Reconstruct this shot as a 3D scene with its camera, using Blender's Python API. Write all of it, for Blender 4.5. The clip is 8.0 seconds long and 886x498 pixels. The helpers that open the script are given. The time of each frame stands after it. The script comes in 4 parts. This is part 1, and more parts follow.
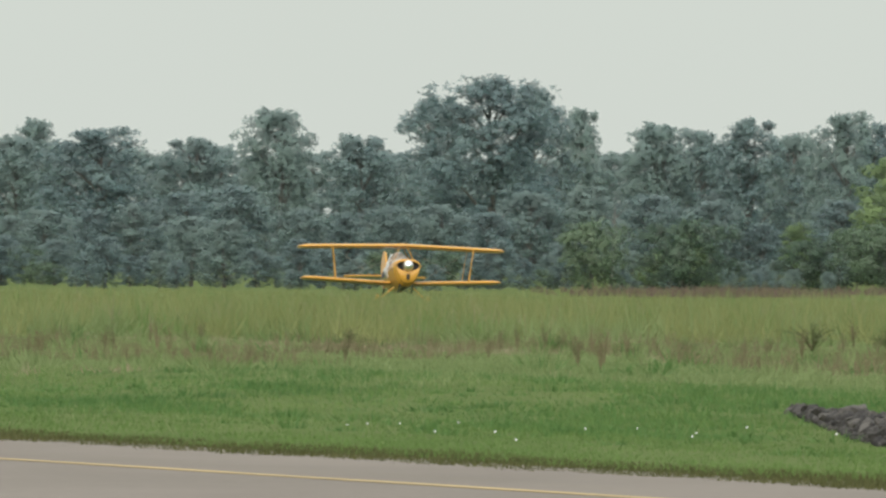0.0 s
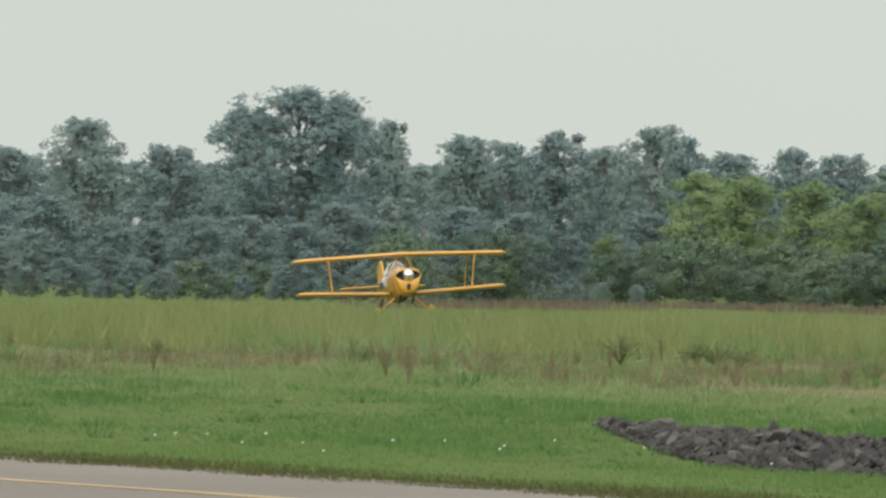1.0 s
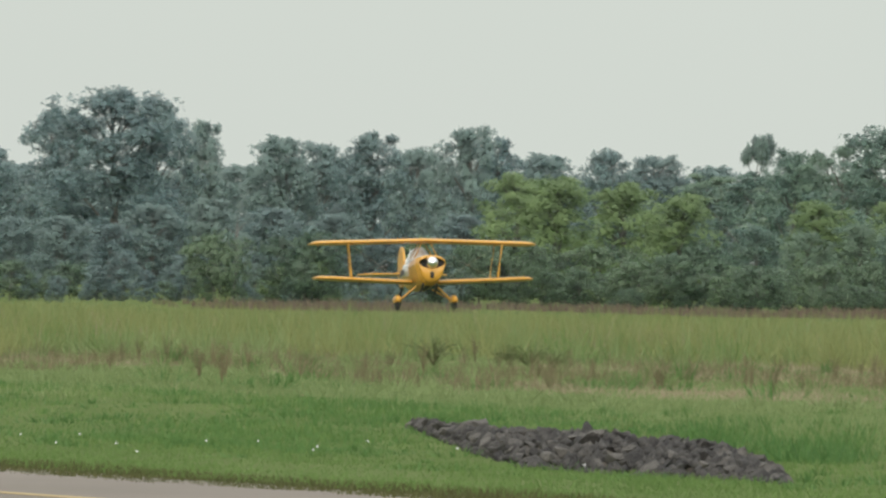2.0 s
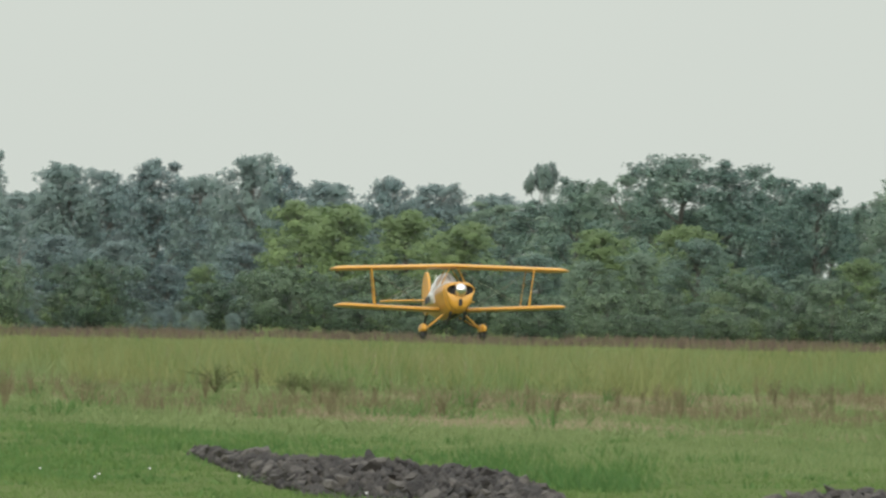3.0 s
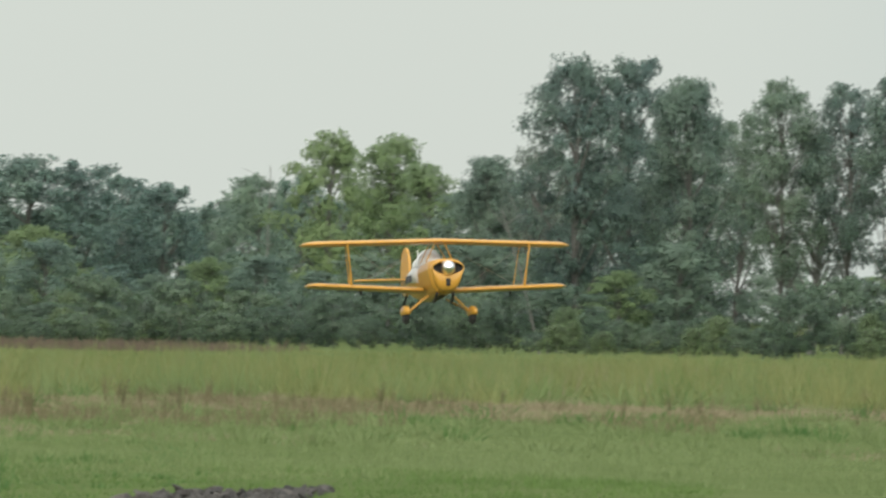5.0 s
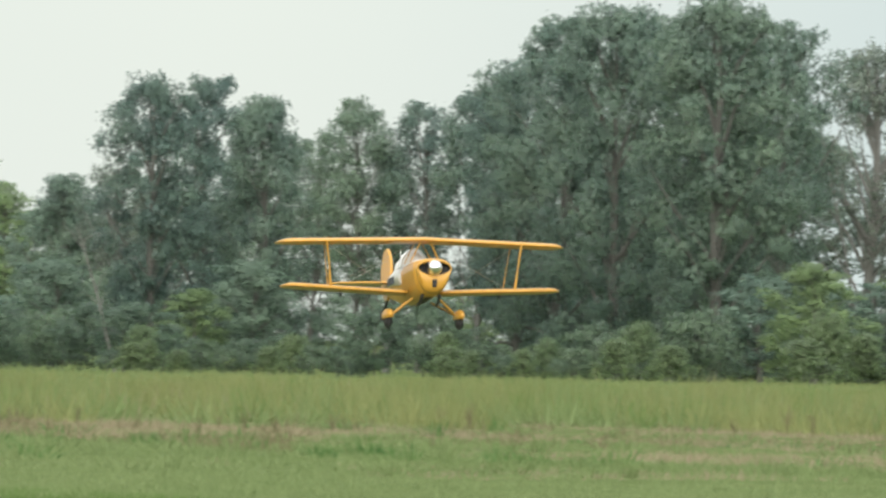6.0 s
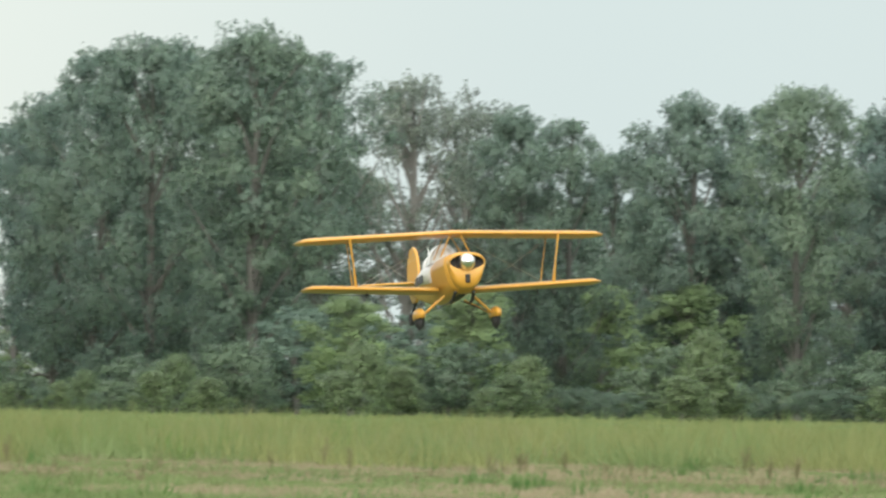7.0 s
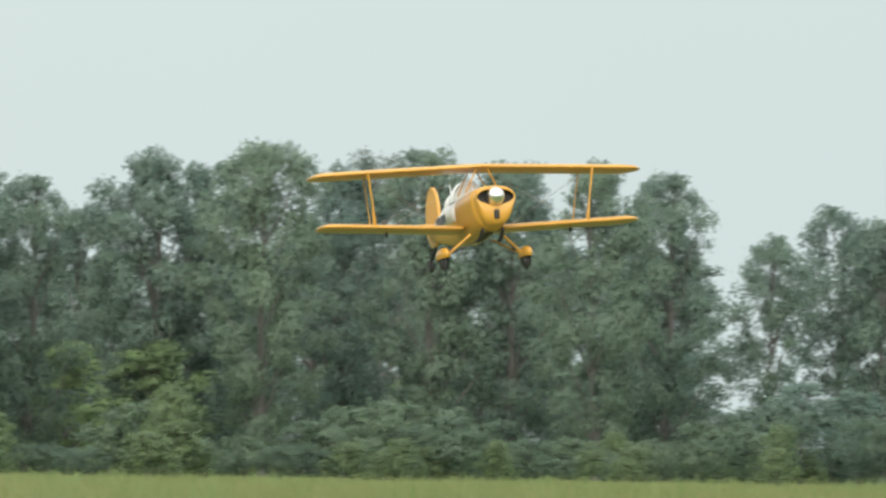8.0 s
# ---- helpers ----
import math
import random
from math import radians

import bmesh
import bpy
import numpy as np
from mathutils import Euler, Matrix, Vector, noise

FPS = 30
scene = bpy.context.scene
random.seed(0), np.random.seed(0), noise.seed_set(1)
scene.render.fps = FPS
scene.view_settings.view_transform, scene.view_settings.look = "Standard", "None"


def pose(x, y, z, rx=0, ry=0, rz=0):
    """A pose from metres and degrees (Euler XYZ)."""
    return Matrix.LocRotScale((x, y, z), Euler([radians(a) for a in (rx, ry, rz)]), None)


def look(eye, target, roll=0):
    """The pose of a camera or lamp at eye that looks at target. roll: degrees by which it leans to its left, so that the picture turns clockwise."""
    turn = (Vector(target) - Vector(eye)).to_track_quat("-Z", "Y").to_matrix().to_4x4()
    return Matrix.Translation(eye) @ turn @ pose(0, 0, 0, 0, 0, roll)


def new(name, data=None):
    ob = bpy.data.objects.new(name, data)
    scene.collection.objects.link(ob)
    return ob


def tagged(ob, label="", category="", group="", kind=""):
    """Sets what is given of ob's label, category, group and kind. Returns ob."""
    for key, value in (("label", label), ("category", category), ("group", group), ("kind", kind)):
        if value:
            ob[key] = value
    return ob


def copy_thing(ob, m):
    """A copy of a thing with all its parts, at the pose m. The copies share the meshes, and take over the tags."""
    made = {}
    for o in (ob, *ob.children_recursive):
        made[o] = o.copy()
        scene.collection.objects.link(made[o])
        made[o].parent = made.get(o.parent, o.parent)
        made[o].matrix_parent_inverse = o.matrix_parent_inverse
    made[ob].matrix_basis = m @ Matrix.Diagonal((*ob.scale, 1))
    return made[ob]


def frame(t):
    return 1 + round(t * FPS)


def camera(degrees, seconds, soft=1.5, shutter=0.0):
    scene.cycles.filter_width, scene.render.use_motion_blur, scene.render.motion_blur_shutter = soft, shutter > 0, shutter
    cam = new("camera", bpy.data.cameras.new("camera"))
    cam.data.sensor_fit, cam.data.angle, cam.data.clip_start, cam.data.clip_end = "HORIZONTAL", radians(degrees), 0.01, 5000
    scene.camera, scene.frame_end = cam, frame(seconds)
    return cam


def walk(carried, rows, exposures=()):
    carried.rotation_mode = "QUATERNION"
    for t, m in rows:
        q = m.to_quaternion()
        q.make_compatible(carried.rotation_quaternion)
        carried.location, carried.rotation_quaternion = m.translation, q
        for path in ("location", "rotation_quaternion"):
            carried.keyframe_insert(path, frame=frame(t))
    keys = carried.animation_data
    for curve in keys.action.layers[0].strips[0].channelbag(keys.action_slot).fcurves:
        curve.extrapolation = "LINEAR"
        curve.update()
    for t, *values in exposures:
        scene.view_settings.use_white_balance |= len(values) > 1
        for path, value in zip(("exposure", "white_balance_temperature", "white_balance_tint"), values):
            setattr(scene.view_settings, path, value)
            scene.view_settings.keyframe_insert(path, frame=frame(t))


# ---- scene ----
cam = camera(2.0, 8.0, soft=2.4, shutter=0.22)
PATH = [
    (0.0, pose(0, 0, 1.5, 90.0000, -0.487, -0.0000)),
    (0.5, pose(0, 0, 1.5, 89.9989, -0.774, -0.2156)),
    (1.0, pose(0, 0, 1.5, 90.0307, -0.898, -0.4319)),
    (1.2, pose(0, 0, 1.5, 90.0498, -0.991, -0.5341)),
    (2.3, pose(0, 0, 1.5, 90.0381, -1.013, -0.9772)),
    (2.5, pose(0, 0, 1.5, 90.0531, -1.126, -1.0657)),
    (3.0, pose(0, 0, 1.5, 90.1111, -1.135, -1.3440)),
    (3.5, pose(0, 0, 1.5, 90.1150, -1.096, -1.6489)),
    (4.0, pose(0, 0, 1.5, 90.0834, -0.791, -2.0308)),
    (4.5, pose(0, 0, 1.5, 90.0735, -0.679, -2.4226)),
    (5.0, pose(0, 0, 1.5, 90.1358, -0.877, -2.8162)),
    (5.2, pose(0, 0, 1.5, 90.1616, -0.942, -2.9984)),
    (6.3, pose(0, 0, 1.5, 90.1993, -0.885, -4.0823)),
    (6.5, pose(0, 0, 1.5, 90.2098, -0.843, -4.2916)),
    (7.0, pose(0, 0, 1.5, 90.2801, -0.846, -4.8205)),
    (7.5, pose(0, 0, 1.5, 90.3509, -0.751, -5.3950)),
    (8.0, pose(0, 0, 1.5, 90.4217, -0.713, -6.0283)),
]

walk(cam, PATH, exposures=[(0, 0.0), (3.0, 0.0), (3.5, -0.07), (4.0, -0.12), (4.5, -0.02), (5.2, 0.05), (6.3, 0.40), (7.2, 0.40), (8, 0.34)])

# ---- world and sun: a bright hazy overcast ----
world = bpy.data.worlds.new("overcast")
scene.world = world
world.use_nodes = True
wn, wl = world.node_tree.nodes, world.node_tree.links
wn.clear()
w_out, w_bg = wn.new("ShaderNodeOutputWorld"), wn.new("ShaderNodeBackground")
w_sky, w_geo, w_sep = wn.new("ShaderNodeTexSky"), wn.new("ShaderNodeTexCoord"), wn.new("ShaderNodeSeparateXYZ")
w_sky.sky_type, w_sky.sun_disc = "NISHITA", False
w_sky.sun_elevation, w_sky.sun_rotation = radians(28), radians(188)
w_ramp, w_side = wn.new("ShaderNodeMapRange"), wn.new("ShaderNodeMapRange")
w_cloud, w_mix, w_scale, w_noise, w_veil = (wn.new("ShaderNodeMixRGB"), wn.new("ShaderNodeMixRGB"), wn.new("ShaderNodeVectorMath"),
                                          wn.new("ShaderNodeTexNoise"), wn.new("ShaderNodeMixRGB"))
wl.new(w_geo.outputs["Generated"], w_sep.inputs[0])
# the cloud cover is brighter overhead than at the horizon
wl.new(w_sep.outputs["Z"], w_ramp.inputs["Value"])
w_ramp.inputs["From Min"].default_value, w_ramp.inputs["From Max"].default_value = 0.0, 1.0
w_ramp.inputs["To Min"].default_value, w_ramp.inputs["To Max"].default_value = 0.0, 1.0
w_cloud.inputs[1].default_value = (0.655, 0.705, 0.655, 1)
w_cloud.inputs[2].default_value = (1.25, 1.29, 1.29, 1)
wl.new(w_ramp.outputs[0], w_cloud.inputs[0])
# thinner, bluer cover towards the east
wl.new(w_sep.outputs["X"], w_side.inputs["Value"])
w_side.inputs["From Min"].default_value, w_side.inputs["From Max"].default_value = 0.056, 0.092
w_side.interpolation_type = "SMOOTHSTEP"
w_veil.blend_type = "MULTIPLY"
w_veil.inputs[2].default_value = (0.80, 0.865, 0.93, 1)
wl.new(w_side.outputs[0], w_veil.inputs[0])
wl.new(w_cloud.outputs[0], w_veil.inputs[1])
w_noise.inputs["Scale"].default_value, w_noise.inputs["Detail"].default_value = 22.0, 2.0
wl.new(w_geo.outputs["Generated"], w_noise.inputs["Vector"])
w_soft = wn.new("ShaderNodeMapRange")
w_soft.inputs["To Min"].default_value, w_soft.inputs["To Max"].default_value = 0.94, 1.06
wl.new(w_noise.outputs[0], w_soft.inputs["Value"])
wl.new(w_veil.outputs[0], w_scale.inputs[0])
w_scale.operation = "SCALE"
wl.new(w_soft.outputs[0], w_scale.inputs["Scale"])
w_gain = wn.new("ShaderNodeVectorMath")
w_gain.operation = "SCALE"
w_gain.inputs["Scale"].default_value = 0.08
wl.new(w_sky.outputs[0], w_gain.inputs[0])
w_mix.inputs[0].default_value = 0.92
wl.new(w_gain.outputs[0], w_mix.inputs[1])
wl.new(w_scale.outputs[0], w_mix.inputs[2])
# the cover glows broadly round the veiled sun
w_dot, w_near, w_glow = wn.new("ShaderNodeVectorMath"), wn.new("ShaderNodeMapRange"), wn.new("ShaderNodeMixRGB")
w_dot.operation, w_glow.blend_type, w_near.interpolation_type = "DOT_PRODUCT", "ADD", "SMOOTHSTEP"
w_dot.inputs[1].default_value = (-math.sin(radians(8)) * math.cos(radians(28)), -math.cos(radians(8)) * math.cos(radians(28)), math.sin(radians(28)))
w_near.inputs["From Min"].default_value, w_near.inputs["From Max"].default_value = -0.3, 1.0
w_glow.inputs[2].default_value = (1.45, 1.38, 1.25, 1)
wl.new(w_geo.outputs["Generated"], w_dot.inputs[0])
wl.new(w_dot.outputs["Value"], w_near.inputs["Value"])
wl.new(w_near.outputs[0], w_glow.inputs[0])
wl.new(w_mix.outputs[0], w_glow.inputs[1])
wl.new(w_glow.outputs[0], w_bg.inputs["Color"])
w_bg.inputs["Strength"].default_value = 1.0
wl.new(w_bg.outputs[0], w_out.inputs[0])

sun = new("sun", bpy.data.lights.new("sun", "SUN"))
sun.data.energy, sun.data.angle, sun.data.color = 1.5, radians(24), (1.0, 0.95, 0.86)
sun.matrix_world = look((0, 0, 60), (math.sin(radians(8)) * 113, math.cos(radians(8)) * 113, 0))


# ---- materials ----
def node_mat(name, low, high, scale=4.0, rough=0.6, fine=0.0, bump=0.0, metal=0.0, per_object=0.0, per_island=0.0, spec=0.5, through_light=0.0, stretch=(1, 1, 1), coat=0.0, sheen=0.0, airy=0.0):
    """A surface whose colour wanders between low and high at two scales, with optional relief and piece-to-piece change."""
    m = bpy.data.materials.new(name)
    m.use_nodes = True
    n, l = m.node_tree.nodes, m.node_tree.links
    b = n["Principled BSDF"]
    tc, mp = n.new("ShaderNodeTexCoord"), n.new("ShaderNodeMapping")
    mp.inputs["Scale"].default_value = stretch
    l.new(tc.outputs["Object"], mp.inputs[0])
    a, c = n.new("ShaderNodeTexNoise"), n.new("ShaderNodeTexNoise")
    a.inputs["Scale"].default_value, a.inputs["Detail"].default_value = scale, 3
    c.inputs["Scale"].default_value, c.inputs["Detail"].default_value = fine or scale * 9, 2
    l.new(mp.outputs[0], a.inputs["Vector"])
    l.new(mp.outputs[0], c.inputs["Vector"])
    mixf = n.new("ShaderNodeMath")
    mixf.operation = "MULTIPLY_ADD"
    l.new(c.outputs[0], mixf.inputs[0])
    mixf.inputs[1].default_value = 0.55
    half = n.new("ShaderNodeMath")
    half.operation = "MULTIPLY_ADD"
    l.new(a.outputs[0], half.inputs[0])
    half.inputs[1].default_value, half.inputs[2].default_value = 1.3, -0.42
    l.new(half.outputs[0], mixf.inputs[2])
    fac = mixf.outputs[0]
    for source, amount in (("ShaderNodeObjectInfo", per_object), ("ShaderNodeNewGeometry", per_island)):
        if amount:
            s = n.new(source)
            k = n.new("ShaderNodeMath")
            k.operation = "MULTIPLY_ADD"
            l.new(s.outputs["Random" if source == "ShaderNodeObjectInfo" else "Random Per Island"], k.inputs[0])
            k.inputs[1].default_value = amount
            off = n.new("ShaderNodeMath")
            off.operation = "SUBTRACT"
            l.new(fac, off.inputs[0])
            off.inputs[1].default_value = amount / 2
            l.new(off.outputs[0], k.inputs[2])
            fac = k.outputs[0]
    mix = n.new("ShaderNodeMixRGB")
    mix.use_clamp = True
    mix.inputs[1].default_value, mix.inputs[2].default_value = (*low, 1), (*high, 1)
    l.new(fac, mix.inputs[0])
    l.new(mix.outputs[0], b.inputs["Base Color"])
    b.inputs["Roughness"].default_value, b.inputs["Metallic"].default_value = rough, metal
    b.inputs["Specular IOR Level"].default_value = spec
    b.inputs["Coat Weight"].default_value = coat
    # on the leaf materials this pale bluish sheen stands in for haze too
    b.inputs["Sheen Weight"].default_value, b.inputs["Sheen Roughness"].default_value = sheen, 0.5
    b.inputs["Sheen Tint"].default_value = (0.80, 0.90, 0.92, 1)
    if bump:
        bp = n.new("ShaderNodeBump")
        bp.inputs["Strength"].default_value, bp.inputs["Distance"].default_value = 0.6, bump
        l.new(mixf.outputs[0], bp.inputs["Height"])
        l.new(bp.outputs[0], b.inputs["Normal"])
    if through_light:
        tr, ms = n.new("ShaderNodeBsdfTranslucent"), n.new("ShaderNodeMixShader")
        l.new(mix.outputs[0], tr.inputs["Color"])
        ms.inputs[0].default_value = through_light
        l.new(b.outputs[0], ms.inputs[1])
        l.new(tr.outputs[0], ms.inputs[2])
        l.new(ms.outputs[0], n["Material Output"].inputs[0])
        if airy:
            # a spray of leaves lets part of the light pass between its blades
            gap, thin = n.new("ShaderNodeBsdfTransparent"), n.new("ShaderNodeMixShader")
            thin.inputs[0].default_value = airy
            l.new(ms.outputs[0], thin.inputs[1])
            l.new(gap.outputs[0], thin.inputs[2])
            l.new(thin.outputs[0], n["Material Output"].inputs[0])
    return m


# LEAF_FAR, LEAF_MID and LEAF_TALL: distance haze is put into the base colour
LEAF_FAR = node_mat("leaf_hazed_blue_green", (0.118, 0.186, 0.192), (0.182, 0.256, 0.226), 0.5, 0.6, 5.0, per_object=0.8, per_island=0.08, through_light=0.5, sheen=0.3, airy=0.41)
LEAF_MID = node_mat("leaf_hazed_deep_green", (0.098, 0.168, 0.142), (0.174, 0.252, 0.168), 0.5, 0.6, 5.0, per_object=0.9, per_island=0.08, through_light=0.5, sheen=0.12, airy=0.36)
LEAF_LIGHT = node_mat("leaf_fresh_green", (0.134, 0.212, 0.092), (0.206, 0.288, 0.116), 0.5, 0.6, 5.0, per_object=0.4, per_island=0.1, through_light=0.5, sheen=0.1, airy=0.36)
LEAF_TALL = node_mat("leaf_hazed_oak_green", (0.082, 0.140, 0.124), (0.160, 0.228, 0.146), 0.5, 0.6, 5.0, per_object=0.65, per_island=0.05, through_light=0.5, sheen=0.12, airy=0.36)
LEAF_DRY = node_mat("leaf_greyish_sparse", (0.108, 0.146, 0.118), (0.162, 0.198, 0.152), 0.5, 0.6, 5.0, per_object=0.4, per_island=0.15, through_light=0.5, sheen=0.1, airy=0.36)
LEAF_SHRUB = node_mat("leaf_shrub", (0.078, 0.130, 0.088), (0.128, 0.190, 0.108), 0.8, 0.5, 2.5, per_object=0.9, per_island=0.15, through_light=0.5, sheen=0.1, airy=0.36)
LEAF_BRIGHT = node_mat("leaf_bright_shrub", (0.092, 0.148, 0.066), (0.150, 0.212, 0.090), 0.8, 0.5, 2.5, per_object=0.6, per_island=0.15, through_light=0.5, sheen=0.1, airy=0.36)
BARK = node_mat("bark", (0.048, 0.048, 0.044), (0.105, 0.104, 0.094), 2.0, 0.9, 12, 0.02, stretch=(1, 1, 0.3))
PALE_BARK = node_mat("pale_bark", (0.075, 0.076, 0.070), (0.145, 0.144, 0.134), 2.0, 0.9, 12, 0.02, stretch=(1, 1, 0.3))
SEED_HEAD = node_mat("seed_head", (0.100, 0.094, 0.052), (0.180, 0.156, 0.094), 0.8, 0.8, 5, per_island=0.5, through_light=0.25, spec=0.12)
SOIL = node_mat("field_ground", (0.064, 0.096, 0.034), (0.125, 0.150, 0.066), 0.10, 1.0, 1.2, 0.03, spec=0.0)
BANK_GRASS = node_mat("bank_grass_blade", (0.078, 0.136, 0.038), (0.134, 0.206, 0.064), 0.22, 0.6, 1.3, per_island=0.5, through_light=0.35, stretch=(1, 0.25, 1), spec=0.12)
MEADOW_GRASS = node_mat("meadow_grass_blade", (0.116, 0.166, 0.061), (0.195, 0.244, 0.110), 0.16, 0.6, 1.0, per_island=0.5, through_light=0.35, stretch=(1, 0.12, 1), spec=0.12)
TALL_GRASS = node_mat("tall_grass_blade", (0.124, 0.152, 0.056), (0.226, 0.240, 0.100), 0.20, 0.6, 1.3, per_island=0.75, through_light=0.35, stretch=(1, 0.12, 1), spec=0.12)
DRY_GRASS = node_mat("dry_grass_blade", (0.205, 0.172, 0.112), (0.310, 0.258, 0.180), 0.25, 0.7, 1.5, per_island=0.5, through_light=0.3, stretch=(1, 0.12, 1), spec=0.12)
CLOVER = node_mat("dark_bank_clover", (0.050, 0.114, 0.034), (0.098, 0.180, 0.054), 0.3, 0.6, 1.5, per_island=0.5, through_light=0.35, stretch=(1, 0.25, 1), spec=0.12)
VERGE_GRASS = node_mat("verge_grass_blade", (0.045, 0.052, 0.018), (0.098, 0.100, 0.040), 0.5, 0.7, 2.0, per_island=0.5, through_light=0.25, spec=0.12)
BROWN_WEED = node_mat("brown_weed", (0.098, 0.092, 0.050), (0.180, 0.156, 0.092), 0.9, 0.8, 6, per_object=0.5, per_island=0.4, through_light=0.2, spec=0.12)
RUST_BRUSH = node_mat("rusty_brush", (0.085, 0.070, 0.056), (0.140, 0.106, 0.082), 0.3, 0.8, 2.0, per_island=0.6, through_light=0.2, spec=0.12)
ASPHALT = node_mat("worn_asphalt", (0.135, 0.118, 0.100), (0.195, 0.172, 0.148), 0.35, 0.9, 9, 0.01, stretch=(1, 0.25, 1), spec=0.12)
LINE_PAINT = node_mat("worn_yellow_paint", (0.220, 0.175, 0.100), (0.400, 0.310, 0.160), 0.8, 0.8, 7, spec=0.12)
STONE = node_mat("grey_rock", (0.010, 0.009, 0.009), (0.098, 0.091, 0.082), 5.0, 0.9, 30, 0.02, per_object=0.9)
SPIKY_LEAF = node_mat("spiky_leaf", (0.062, 0.080, 0.032), (0.120, 0.140, 0.062), 0.9, 0.7, 6, per_island=0.5, through_light=0.2, spec=0.12)
DIRT = node_mat("bare_earth", (0.034, 0.028, 0.022), (0.070, 0.058, 0.044), 1.2, 0.95, 9, 0.04, spec=0.12)
PETAL = node_mat("white_petal", (0.420, 0.420, 0.440), (0.600, 0.600, 0.620), 8, 0.6)
YELLOW = node_mat("yellow_aircraft_paint", (0.410, 0.206, 0.028), (0.490, 0.258, 0.040), 1.5, 0.38, 14, spec=0.4, coat=0.25)
WHITE = node_mat("white_aircraft_paint", (0.540, 0.540, 0.522), (0.684, 0.684, 0.675), 2.0, 0.4, 18, coat=0.3)
BLACK = node_mat("dark_marking", (0.03, 0.035, 0.05), (0.06, 0.065, 0.08), 3, 0.5)
RUBBER = node_mat("tyre_rubber", (0.012, 0.012, 0.012), (0.03, 0.03, 0.03), 8, 0.8)
DARK = node_mat("dark_recess", (0.010, 0.009, 0.008), (0.03, 0.028, 0.025), 8, 0.7)
CHROME = node_mat("polished_spinner", (0.78, 0.78, 0.78), (0.88, 0.88, 0.88), 6, 0.30, metal=1.0)
STEEL = node_mat("grey_steel", (0.30, 0.30, 0.30), (0.45, 0.45, 0.45), 6, 0.4, metal=0.8)
BLUE_LENS = node_mat("blue_lens", (0.004, 0.008, 0.42), (0.01, 0.015, 0.60), 9, 0.2)


def canopy_mat():
    """Glossy canopy skin, barely clear; the pale sky's reflection is painted in as white."""
    m = bpy.data.materials.new("canopy_sky_white")
    m.use_nodes = True
    n, l = m.node_tree.nodes, m.node_tree.links
    b, tr, mx = n["Principled BSDF"], n.new("ShaderNodeBsdfTransparent"), n.new("ShaderNodeMixShader")
    b.inputs["Base Color"].default_value = (0.88, 0.89, 0.89, 1)
    b.inputs["Roughness"].default_value, b.inputs["Specular IOR Level"].default_value = 0.15, 1.0
    tr.inputs["Color"].default_value = (0.85, 0.88, 0.88, 1)
    mx.inputs[0].default_value = 0.95
    l.new(tr.outputs[0], mx.inputs[1])
    l.new(b.outputs[0], mx.inputs[2])
    l.new(mx.outputs[0], n["Material Output"].inputs[0])
    return m


CANOPY = canopy_mat()


# ---- mesh helpers ----
def part(name, bm, material, parent, label=""):
    """Link a bmesh as one mesh object under a thing or a part."""
    me = bpy.data.meshes.new(name)
    bm.to_mesh(me)
    bm.free()
    me.materials.append(material)
    ob = new(name, me)
    ob.parent = parent
    return tagged(ob, label)


def smooth(ob):
    ob.data.polygons.foreach_set("use_smooth", [True] * len(ob.data.polygons))
    return ob


def loft(rings, cap=True):
    """A skin through rings of equal length."""
    bm = bmesh.new()
    vs = [[bm.verts.new(p) for p in r] for r in rings]
    k = len(rings[0])
    for a, b in zip(vs, vs[1:]):
        for i in range(k):
            bm.faces.new((a[i], a[(i + 1) % k], b[(i + 1) % k], b[i]))
    if cap:
        bm.faces.new(vs[0])
        bm.faces.new(vs[-1])
    bmesh.ops.recalc_face_normals(bm, faces=bm.faces)
    return bm


def tube(points, radii, sides=6, flat=1.0, bm=None):
    """A tapered rod along points; flat < 1 thins it sideways."""
    bm = bm or bmesh.new()
    rings = []
    for i, p in enumerate(points):
        p = Vector(p)
        d = (Vector(points[min(i + 1, len(points) - 1)]) - Vector(points[max(i - 1, 0)])).normalized()
        side = d.cross(Vector((0, 1, 0.02))).normalized()
        up = d.cross(side).normalized()
        rings.append([bm.verts.new(p + (side * math.cos(a) * flat + up * math.sin(a)) * radii[i]) for a in (2 * math.pi * k / sides for k in range(sides))])
    for a, b in zip(rings, rings[1:]):
        for k in range(sides):
            bm.faces.new((a[k], a[(k + 1) % sides], b[(k + 1) % sides], b[k]))
    bm.faces.new(rings[0])
    bm.faces.new(rings[-1])
    bmesh.ops.recalc_face_normals(bm, faces=bm.faces)
    return bm


def soup(name, verts, faces, material, normals=None):
    """One mesh object out of numpy arrays of corners and equal-sided faces."""
    me = bpy.data.meshes.new(name)
    k = faces.shape[1]
    me.vertices.add(len(verts))
    me.vertices.foreach_set("co", verts.astype(np.float32).ravel())
    me.loops.add(faces.size)
    me.loops.foreach_set("vertex_index", faces.astype(np.int32).ravel())
    me.polygons.add(len(faces))
    me.polygons.foreach_set("loop_start", np.arange(0, faces.size, k, dtype=np.int32))
    me.update(calc_edges=True)
    me.validate()
    if normals is not None:
        me.polygons.foreach_set("use_smooth", np.ones(len(faces), dtype=bool))
        me.normals_split_custom_set_from_vertices(normals.tolist())
    me.materials.append(material)
    return new(name, me)


def spot(mrad, dist):
    """Plan position at a bearing (thousandths of a radian east of north) and distance."""
    return dist * math.sin(mrad / 1000), dist * math.cos(mrad / 1000)


